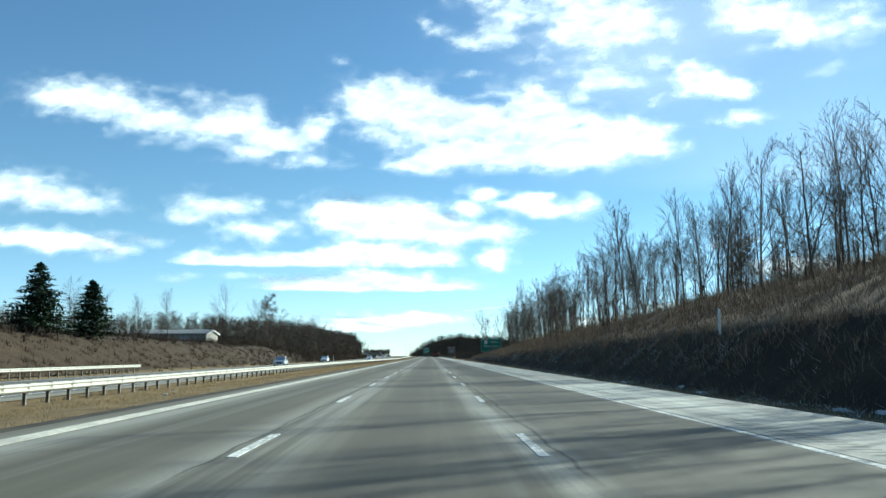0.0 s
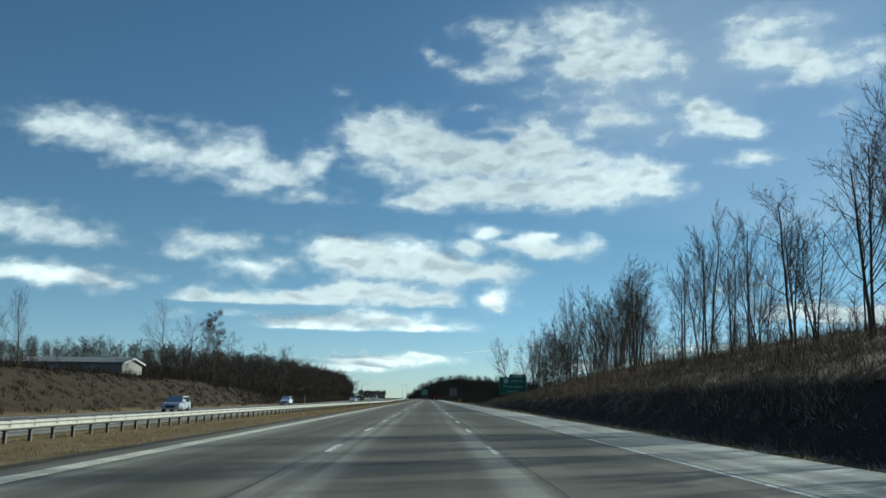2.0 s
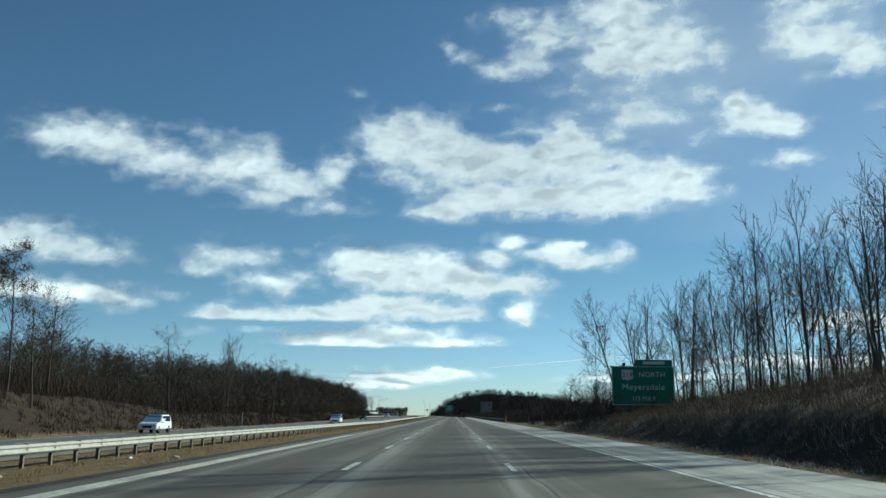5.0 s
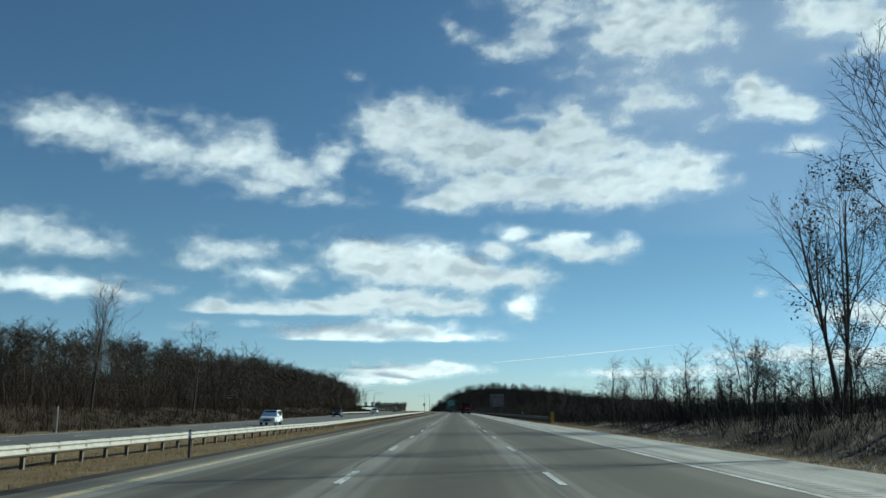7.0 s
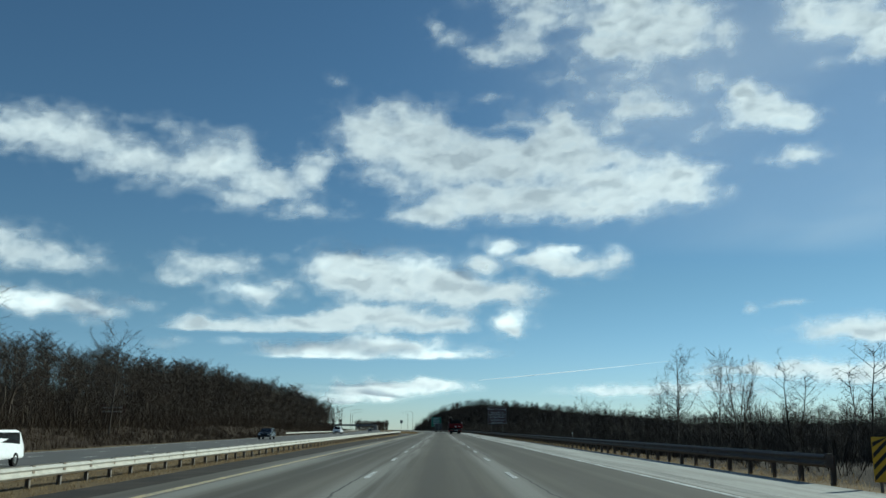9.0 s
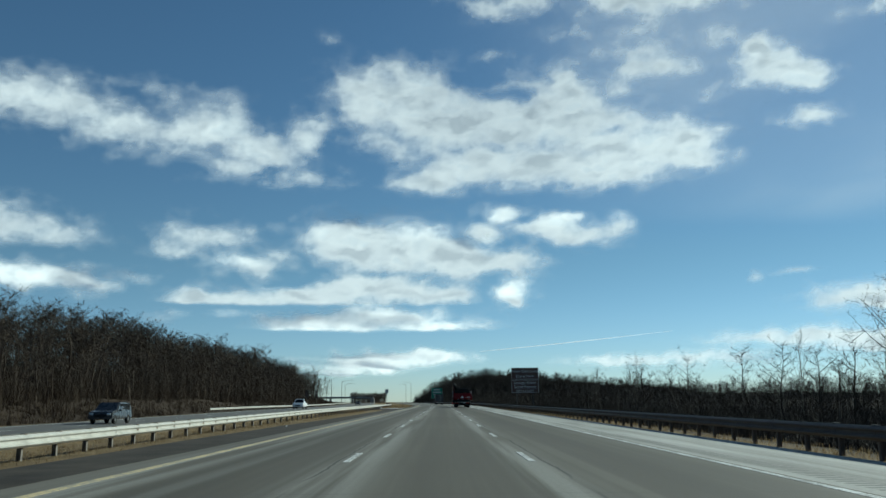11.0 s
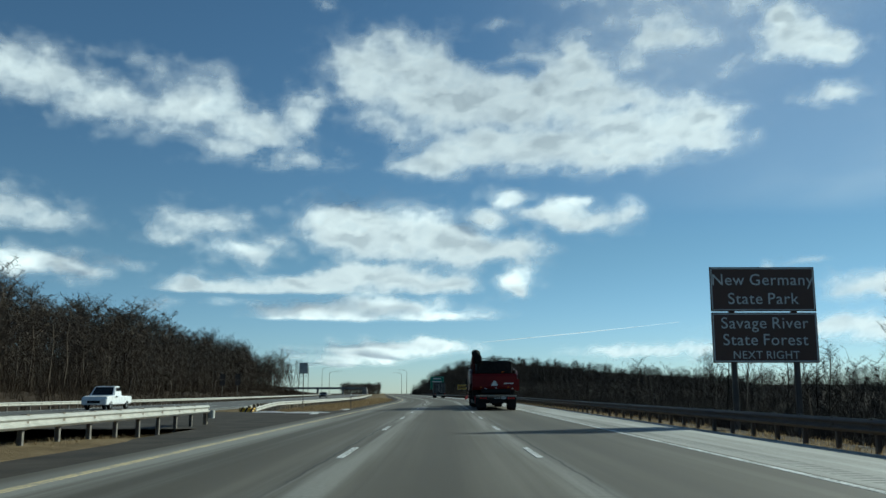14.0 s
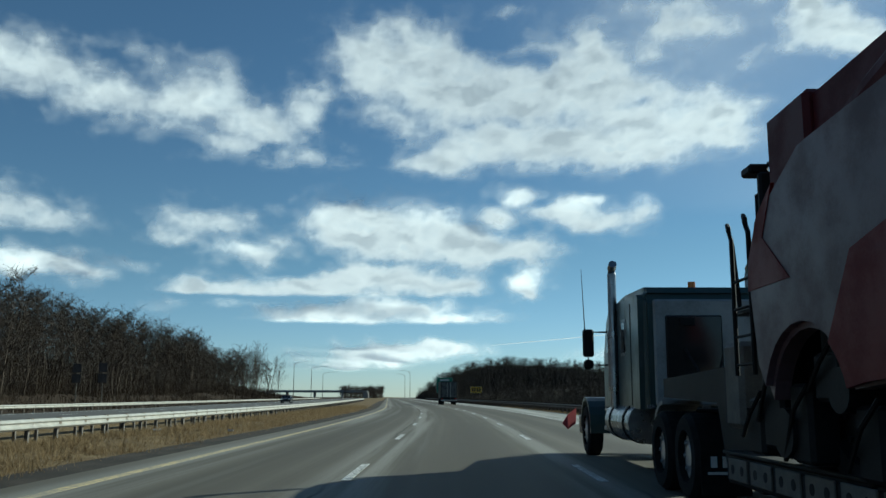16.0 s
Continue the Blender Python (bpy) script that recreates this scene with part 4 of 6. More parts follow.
def conifer(label, x, y, tall, seed):
    rng = np.random.default_rng(seed)
    z = float(height(x, y))
    t = thing("conifer", label, "tree", Matrix.Translation((x, y, z)), "conifers on the far bank")
    trunk = Geo().tube([(0, 0, -0.2), (0.05, 0, tall * 0.5), (0, 0, tall)], [tall * 0.018, tall * 0.012, 0.02], 7)
    part("trunk", trunk, M_BARK, t)
    g = Geo()
    for i in range(int(tall * 40)):
        h = rng.uniform(0.06, 0.99) ** 0.9
        reach = tall * 0.62 * (1 - h) ** 0.8 * rng.uniform(0.6, 1.1) + 0.15
        a = rng.uniform(0, 6.283)
        p0 = np.array([0, 0, h * tall])
        p1 = p0 + np.array([math.cos(a) * reach, math.sin(a) * reach, rng.uniform(-0.25, 0.1) * reach])
        g.tube([p0, p1], [0.02, 0.006], 3, caps=False)
        for k in range(13):
            f = rng.uniform(0.15, 1)
            c = p0 + (p1 - p0) * f
            w = reach * 0.28 * (1.15 - f) + 0.12
            n = rng.normal(0, 1, 3) * np.array([1, 1, 0.35])
            e = c + n / np.linalg.norm(n) * w
            s = np.cross(n, [0, 0, 1.0])
            s = s / (np.linalg.norm(s) + 1e-6) * 0.16
            g.add([c - s, c + s, e + s * 0.3, e - s * 0.3 - np.array([0, 0, 0.06])], [(0, 1, 2, 3)])
    part("crown", g, M_NEEDLE, t)
    return t


conifer("dark green conifer on the grassy bank", -43.4, 106, 8.4, 1)
conifer("dark green conifer with a pointed crown on the grassy bank", -42.9, 121, 7.9, 2)
conifer("small dark green conifer on the bank", -50, 98, 5.5, 3)


# ---- far woods, brush and grass: masses that nobody could count ----
def mass(name, label, category, pieces, mat):
    """pieces: a list of (points, faces) already in place."""
    v, f, k = [], [], 0
    for pv, pf in pieces:
        v.append(pv)
        f.append(pf + k)
        k += len(pv)
    me = bpy.data.meshes.new(name)
    vv, ff = np.concatenate(v), np.concatenate(f)
    me.vertices.add(len(vv))
    me.vertices.foreach_set("co", vv.astype(np.float32).reshape(-1))
    n = ff.shape[1]
    me.loops.add(len(ff) * n)
    me.loops.foreach_set("vertex_index", ff.astype(np.int32).reshape(-1))
    me.polygons.add(len(ff))
    me.polygons.foreach_set("loop_start", np.arange(0, len(ff) * n, n, dtype=np.int32))
    me.materials.append(mat)
    me.update(calc_edges=True)
    me.validate()
    return tagged(new(name, me), label, category, kind="stuff")


def far_tree(rng, tall, w0=0.034, w1=0.022, sub=15):
    """A simple bare tree of a few hundred triangles."""
    V, F, k = [], [], 0

    def stick(a, b, r0, r1):
        nonlocal k
        v, f = tube(np.array([a, b]), [r0, r1], 3)
        V.append(v)
        F.append(np.array([(q[0], q[1], q[2]) for q in f] + [(q[0], q[2], q[3]) for q in f]) + k)
        k += len(v)

    def twig(a, b, w):
        nonlocal k
        s = np.cross(b - a, rng.normal(0, 1, 3))
        s = s / (np.linalg.norm(s) + 1e-9) * w
        V.append(np.array([a - s, a + s, b]))
        F.append(np.array([(0, 1, 2)]) + k)
        k += 3

    p = np.array([0, 0, -0.5])
    for i in range(4):
        q = p + np.array([rng.normal(0, 0.3), rng.normal(0, 0.3), tall * (0.3, 0.24, 0.2, 0.14)[i]])
        stick(p, q, tall * 0.010 * (1 - i * 0.23), tall * 0.010 * (1 - (i + 1) * 0.23))
        for j in range((9, 11, 11, 9)[i]):
            t = rng.uniform(0, 1)
            o = p + (q - p) * t
            a = rng.uniform(0, 6.283)
            ln = tall * rng.uniform(0.14, 0.3) * (0.75, 1.05, 0.95, 0.6)[i]
            e = o + np.array([math.cos(a) * ln * 0.75, math.sin(a) * ln * 0.75, ln * rng.uniform(0.35, 0.85)])
            twig(o, e, w0)
            for _ in range(sub):
                s = o + (e - o) * rng.uniform(0.25, 1)
                n = rng.normal(0, 1, 3) * np.array([1, 1, 0.8]) + np.array([0, 0, 0.6])
                twig(s, s + n / np.linalg.norm(n) * ln * rng.uniform(0.2, 0.45), w1)
        p = q
    return np.concatenate(V), np.concatenate(F)


far_rng = np.random.default_rng(5)
FAR = [far_tree(far_rng, 12.0) for _ in range(7)]
LOW = [far_tree(far_rng, 12.0, 0.034, 0.02, 8) for _ in range(7)]


def set_down(kind, x, y, s, wide=1.0):
    v, f = kind
    a = far_rng.uniform(0, 6.283)
    c, d = math.cos(a), math.sin(a)
    o = np.empty_like(v)
    o[:, 0] = (v[:, 0] * c - v[:, 1] * d) * s * wide + x
    o[:, 1] = (v[:, 0] * d + v[:, 1] * c) * s * wide + y
    o[:, 2] = v[:, 2] * s + float(height(x, y))
    return o, f


def stand(n, y0, y1, r0, r1, s0, s1, bias=1.0, kinds=None):
    out = []
    for i in range(n):
        y = far_rng.uniform(y0, y1)
        r = r0 + (r1 - r0) * far_rng.uniform() ** bias
        low = float(np.interp(y, [255, 330, 400, 480, 570, 700], [0.5, 0.7, 0.85, 1.0, 1.17, 1.2])) if r < -40 else 1.0
        out.append(set_down((kinds or FAR)[i % 7], r + float(cx(y)), y, far_rng.uniform(s0, s1) * low, 1.15))
    return out


mass("far_woods", "dense bare brown woods on the slope beyond the far carriageway", "woods", stand(1080, 262, 755, -49, -105, 0.75, 1.25, 1.7) + stand(460, 262, 755, -44, -56, 0.3, 0.8, 1.0) + stand(110, 750, 848, -45, -66, 0.6, 1.15, 1.0), M_WOODS)
mass("far_woods", "thin bare woods behind the grassy bank", "woods", stand(640, 110, 290, -66, -150, 0.55, 0.9, 1.1), M_WOODS)
mass("far_woods", "bare woods on the hill ahead", "woods", stand(820, 1000, 1260, 22, 210, 0.35, 1.1, 1.2), M_BACKLIT_WOODS)
mass("far_woods", "low bare woodland behind the near guardrail", "woods", stand(1450, 285, 1000, 18, 80, 0.16, 0.56, 1.4, LOW) + stand(800, 330, 1000, 50, 140, 0.3, 0.55, 1.0, LOW) + stand(420, 700, 1250, 130, 430, 0.5, 0.9, 1.0, LOW) + stand(300, 232, 315, 15, 46, 0.14, 0.4, 1.0, LOW), M_BACKLIT_WOODS)
mass("far_woods", "thin bare saplings along the crest of the cut bank", "woods", stand(300, 16, 262, 22, 38, 0.18, 0.42, 1.0, LOW) + stand(260, 10, 290, 15, 34, 0.07, 0.16, 1.0, LOW) + stand(240, 14, 118, 33, 64, 0.4, 0.75, 1.0, LOW) + stand(120, 178, 262, 33, 60, 0.35, 0.65, 1.0, LOW), M_WOODS)
mass("far_woods", "distant clump of bare trees in the median", "woods", stand(260, 1230, 1400, -44, -8, 0.6, 1.0, 1.0), M_WOODS)
mass("far_woods", "bare woods on the distant slope beyond the carriageways", "woods", stand(180, 850, 1150, -105, -230, 0.7, 1.1, 1.0), M_WOODS)


def blades(n, y0, y1, r0, r1, h0, h1, w, bend=0.5, clump=0, keep=None):
    """Thin leaning blades or stems."""
    if clump:
        m = max(1, n // clump)
        cr, cyy = far_rng.uniform(r0, r1, m), far_rng.uniform(y0, y1, m)
        idx = far_rng.integers(0, m, n)
        r, y = cr[idx] + far_rng.normal(0, 0.22, n), cyy[idx] + far_rng.normal(0, 0.22, n)
    else:
        r, y = far_rng.uniform(r0, r1, n), far_rng.uniform(y0, y1, n)
    if keep is not None:
        k = keep(r, y)
        r, y = r[k], y[k]
        n = len(r)
    x = r + cx(y)
    z = height(x, y)
    h = far_rng.uniform(h0, h1, n)
    a = far_rng.uniform(0, 6.283, n)
    b = far_rng.uniform(0, 6.283, n)
    lean = far_rng.uniform(0.05, bend, n) * h
    wx, wy = np.cos(a) * w, np.sin(a) * w
    bx, by = np.cos(b) * lean, np.sin(b) * lean
    p = np.stack([
        np.stack([x - wx, y - wy, z - 0.05], -1), np.stack([x + wx, y + wy, z - 0.05], -1),
        np.stack([x + bx, y + by, z + h], -1)], 1)
    return p.reshape(-1, 3), np.arange(n * 3).reshape(-1, 3)


road_gap = lambda r, y: ~((y > 493) & (y < 518.5))
mass("median_grass", "dry tan tufted grass in the median", "grass", [blades(90000, -20, 640, -10.4, -4.85, 0.03, 0.13, 0.011, 1.3, 22, lambda r, y: road_gap(r, y) & ((r < -4.8 - 1.75 * step(y, 235, 390)) | (y > 520))), blades(26000, 0, 640, -17, -10.4, 0.05, 0.2, 0.014, 1.2, 14, road_gap), blades(42000, 519, 620, -10.3, -5.5, 0.06, 0.26, 0.011, 1.5, 45)], M_GRASS)
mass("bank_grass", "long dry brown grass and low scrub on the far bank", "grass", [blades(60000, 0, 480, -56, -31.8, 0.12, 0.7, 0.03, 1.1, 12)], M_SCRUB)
mass("verge_grass", "dead grass and weeds along the near verge", "grass", [blades(34000, -10, 640, 10.4, 12.6, 0.03, 0.18, 0.013, 1.2, 14)], M_GRASS)
mass("brush", "dark leafless brush covering the cut bank", "shrubs", [blades(80000, 0, 246, 13.0, 36, 0.15, 0.7, 0.013, 1.4, 12), blades(54000, 0, 246, 11.8, 22, 0.1, 0.45, 0.013, 1.5, 16), blades(16000, 10, 275, 19, 36, 0.5, 1.7, 0.014, 1.0, 10)], M_BRUSH)
mass("brush", "leafless undergrowth behind the near guardrail, coloured dark as backlit", "shrubs", [blades(120000, 232, 800, 12.4, 30, 0.2, 1.4, 0.012, 1.1, 12), blades(105000, 285, 900, 15.5, 60, 0.6, 2.6, 0.018, 1.2, 10), blades(45000, 320, 1000, 56, 150, 0.8, 3.2, 0.06, 0.9, 6)], M_BACKLIT_WOODS)
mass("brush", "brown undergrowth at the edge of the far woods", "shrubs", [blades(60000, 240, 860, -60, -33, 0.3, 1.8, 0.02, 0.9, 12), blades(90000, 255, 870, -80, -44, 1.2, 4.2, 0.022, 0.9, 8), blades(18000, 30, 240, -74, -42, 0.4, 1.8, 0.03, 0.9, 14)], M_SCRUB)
mass("brush", "undergrowth among the woods on the hill ahead, coloured dark as backlit", "shrubs", [blades(45000, 985, 1275, 20, 215, 2.0, 7.0, 0.16, 0.6)], M_BACKLIT_WOODS)
mass("verge_debris", "pale dead stalks and debris at the foot of the cut bank", "debris", [blades(20000, 10, 300, 11.0, 13.8, 0.04, 0.16, 0.025, 3.5, 40)], M_PALE)

# ---- vehicle and sign materials ----
M_TYRE = worn("black_tyre_rubber", (0.007, 0.007, 0.007), (0.02, 0.019, 0.018), 8.0, 0.85, 0, 70, 0.2)
M_TYRE.node_tree.nodes["Principled BSDF"].inputs["Specular IOR Level"].default_value = 0.15
M_RIM = worn("dull_aluminium_rim", (0.12, 0.12, 0.12), (0.3, 0.3, 0.3), 6.0, 0.4, 0.7, 50, 0.05)
M_BLACK = worn("black_painted_steel", (0.006, 0.006, 0.006), (0.02, 0.019, 0.018), 3.0, 0.6, 0.1, 40, 0.1)
M_BLACK.node_tree.nodes["Principled BSDF"].inputs["Specular IOR Level"].default_value = 0.2
M_CHROME = glossy("polished_chrome", (0.36, 0.36, 0.37), 0.26, 1.0, amount=0.4)
M_RED = glossy("red_machine_paint", (0.15, 0.005, 0.006), 0.45, 0.0, (0.07, 0.012, 0.012), 0.4, 0.2)
M_DARK_RED = glossy("dark_red_machine_paint", (0.085, 0.009, 0.009), 0.5, 0.0, (0.05, 0.02, 0.02), 0.4, 0.2)
# Pale grey panel; its shaded look is put into this dark mauve base.
M_PANEL = glossy("shaded_grey_machine_panel", (0.12, 0.066, 0.07), 0.36, 0.0, (0.07, 0.042, 0.042), 0.4, 0.4)
M_GREEN_CAB = glossy("dark_green_truck_paint", (0.035, 0.06, 0.055), 0.28, 0.1, amount=0.3)
M_BRIGHT_RIM = glossy("polished_wheel_rim", (0.7, 0.7, 0.7), 0.28, 0.8, amount=0.3)
M_GREY_CAB = glossy("grey_truck_panel", (0.3, 0.29, 0.28), 0.4, 0.2, amount=0.4)
M_GLASS = glossy("tinted_glass", (0.012, 0.014, 0.016), 0.08, 0.0, amount=0.1)
M_WHITE_CAR = glossy("white_car_paint", (0.78, 0.78, 0.78), 0.25, 0.0, amount=0.2)
M_SILVER_CAR = glossy("silver_car_paint", (0.5, 0.51, 0.53), 0.28, 0.5, amount=0.2)
M_DARK_CAR = glossy("dark_car_paint", (0.03, 0.032, 0.036), 0.25, 0.1, amount=0.2)
M_LAMP_RED = glossy("red_lamp_lens", (0.5, 0.02, 0.015), 0.2, 0.0, amount=0.2)
M_AMBER = glossy("amber_lamp_lens", (0.8, 0.2, 0.02), 0.2, 0.0, amount=0.2)
M_CLEAR = glossy("pale_lamp_lens", (0.75, 0.75, 0.72), 0.2, 0.0, amount=0.2)
M_SIGN_GREEN = glossy("green_sign_sheeting", (0.01, 0.16, 0.09), 0.45, 0.0, (0.05, 0.1, 0.07), 0.3)
M_SIGN_BROWN = glossy("brown_sign_sheeting", (0.095, 0.045, 0.028), 0.5, 0.0, (0.08, 0.06, 0.05), 0.3)
M_SIGN_YELLOW = glossy("yellow_sign_sheeting", (0.75, 0.42, 0.02), 0.45, 0.0, amount=0.25)
M_SIGN_WHITE = glossy("white_sign_lettering", (0.64, 0.63, 0.6), 0.5, 0.0, amount=0.2)
M_SIGN_BLACK = glossy("black_sign_sheeting", (0.015, 0.015, 0.015), 0.5, 0.0, amount=0.2)
M_ALU = worn("grey_sheet_aluminium", (0.25, 0.26, 0.26), (0.4, 0.41, 0.41), 4.0, 0.5, 0.5, 40, 0.03)
M_WALL = worn("pale_weathered_siding", (0.2, 0.18, 0.15), (0.34, 0.31, 0.27), 2.0, 0.8, 0, 30, 0.1)
M_ROOF = worn("pale_metal_roofing", (0.2, 0.19, 0.175), (0.32, 0.305, 0.28), 1.0, 0.5, 0.3, 20, 0.05)
M_CONCRETE = worn("weathered_concrete", (0.16, 0.155, 0.15), (0.3, 0.29, 0.28), 1.0, 0.9, 0, 20, 0.2)
M_FLAG = worn("red_warning_cloth", (0.5, 0.05, 0.06), (0.7, 0.1, 0.1), 6.0, 0.85, 0, 30, 0.2)


def wheel(parent, x, y, r, w, side=-1, metal=None):
    """A wheel on an axle along x: tyre with tread shoulders, and a dished rim."""
    prof = [(-w / 2, r * 0.6), (-w / 2, r * 0.9), (-w * 0.4, r), (w * 0.4, r), (w / 2, r * 0.9), (w / 2, r * 0.6)]
    n, v, f = 28, [], []
    for i in range(n):
        a = i * 2 * math.pi / n
        for px, pr in prof:
            v.append((px, math.cos(a) * pr, math.sin(a) * pr))
    m = len(prof)
    for i in range(n):
        for j in range(m):
            a, b = i * m + j, i * m + (j + 1) % m
            c, d = ((i + 1) % n) * m + (j + 1) % m, ((i + 1) % n) * m + j
            f.append((a, b, c, d))
    hub = part("wheel", Geo().add(v, f), M_TYRE, parent, at=Matrix.Translation((x, y, r)))
    rim = Geo()
    o = side * w * 0.36
    rim.tube([(-o * 0.2, 0, 0), (o, 0, 0)], [r * 0.6, r * 0.58], 20)
    rim.tube([(o, 0, 0), (o + side * 0.03, 0, 0)], [r * 0.3, r * 0.24], 14)
    for i in range(8):
        a = i * math.pi / 4
        p = (o + side * 0.012, math.cos(a) * r * 0.42, math.sin(a) * r * 0.42)
        rim.tube([p, (p[0] + side * 0.02, p[1], p[2])], [r * 0.045, r * 0.045], 8)
    part("rim", rim, metal or M_RIM, hub)
    return hub


def lowboy(at):
    t = thing("lowboy_trailer", "black low-loader trailer carrying a combine harvester", "trailer", at)
    deck = Geo().box((0, 1.8, 0.9), (2.6, 3.6, 0.14), 0.02)
    for x in np.linspace(-1.2, 1.2, 9):
        deck.box((x, 1.8, 0.985), (0.2, 3.56, 0.03), 0.005)
    part("rear_deck", deck, M_BLOCK, t, "worn timber-planked rear deck")
    tail = Geo().box((0, 0.06, 0.82), (2.6, 0.1, 0.3), 0.02).box((0, 0.3, 0.6), (0.9, 0.5, 0.3), 0.02)
    tail.box((-0.55, 2.0, 0.68), (0.14, 3.6, 0.3), 0.01).box((0.55, 2.0, 0.68), (0.14, 3.6, 0.3), 0.01)
    part("tail_frame", tail, M_BLACK, t)
    edge = Geo().box((0, -0.005, 0.955), (2.6, 0.03, 0.035), 0.005)
    part("edge_trim", edge, M_STEEL, t, "bright worn steel edge")
    for s in (-1, 1):
        bx = Geo().box((s * 0.92, 0.0, 0.8), (0.55, 0.05, 0.2), 0.01)
        panel = part("lamp_panel", bx, M_BLACK, t)
        for k in range(3):
            c = (s * 0.92 + (k - 1) * 0.17, -0.03, 0.8)
            lamp = Geo().tube([c, (c[0], -0.05, c[2])], [0.065, 0.055], 14)
            part("tail_lamp", lamp, M_LAMP_RED, panel, "round red tail lamp")
        flap = Geo().box((s * 1.0, 0.12, 0.42), (0.55, 0.02, 0.5), 0.004)
        part("mud_flap", flap, M_TYRE, t)
        beam = Geo().box((s * 1.24, 8.5, 0.5), (0.12, 9.9, 0.28), 0.02).box((s * 1.24, 8.5, 0.655), (0.2, 9.9, 0.03), 0.006)
        for y in np.arange(4.0, 13.3, 0.62):
            beam.box((s * 1.31, y, 0.5), (0.05, 0.09, 0.2), 0.01)
        part("side_beam", beam, M_BLACK, t)
        for y in np.arange(4.0, 13.1, 0.62):
            plate = part("tie_plate", Geo().box((s * 1.34, y + 0.31, 0.51), (0.02, 0.52, 0.2), 0.006), M_POST, t, "pale grey side plate with two holes")
            for dy in (0.18, 0.44):
                part("hole", Geo().cyl((s * 1.349, y + dy, 0.51), (s * 1.353, y + dy, 0.51), 0.045, 12), M_BLACK, plate)
        for y in (0.75, 1.9, 3.05):
            wheel(t, s * 1.06, y, 0.42, 0.42, side=s)
    for k in range(3):
        c = ((k - 1) * 0.14, -0.01, 0.8)
        part("marker_lamp", Geo().tube([c, (c[0], -0.03, c[2])], [0.04, 0.035], 10), M_CLEAR, t, "small pale marker lamp")
    part("number_plate", Geo().box((0.42, 0.0, 0.82), (0.3, 0.012, 0.15), 0.004), M_SIGN_WHITE, t)
    part("plate_bar", Geo().box((0.42, -0.008, 0.82), (0.22, 0.006, 0.06)), M_SIGN_BLACK, t)
    flat = Geo()
    for i in range(12):
        flat.box((-1.1 + i * 0.2, 8.5, 0.5), (0.18, 9.8, 0.07), 0.008)
    part("low_deck", flat, M_BLOCK, t, "timber planks of the low deck")
    neck = Geo().prism([(12.9, 0.3), (13.9, 0.36), (14.2, 1.12), (16.6, 1.18), (16.6, 1.42), (13.6, 1.5), (13.1, 0.9), (12.9, 0.64)], -1.15, 1.15)
    part("gooseneck", neck, M_BLACK, t)
    for s in (-1, 1):
        part("tool_box", Geo().box((s * 1.02, 13.5, 1.3), (0.36, 0.5, 0.85), 0.05), M_POST, t, "dull grey-brown upright tool box")
    for s in (-1, 1):
        fl = Geo()
        v, f = [], []
        for i in range(7):
            for j in range(5):
                u, w = i / 6, j / 4
                v.append((s * (1.36 + 0.03 * math.sin(u * 7)), 3.5 - u * 0.42, 0.95 - w * 0.36 - u * 0.16 + 0.02 * math.sin(w * 5 + u * 6)))
        for i in range(6):
            for j in range(4):
                f.append((i * 5 + j, (i + 1) * 5 + j, (i + 1) * 5 + j + 1, i * 5 + j + 1))
        part("warning_flag", fl.add(v, f).add([(a + s * 0.006, b, c) for a, b, c in v], [q[::-1] for q in f]), M_FLAG, t, "red cloth warning flag")
    return t


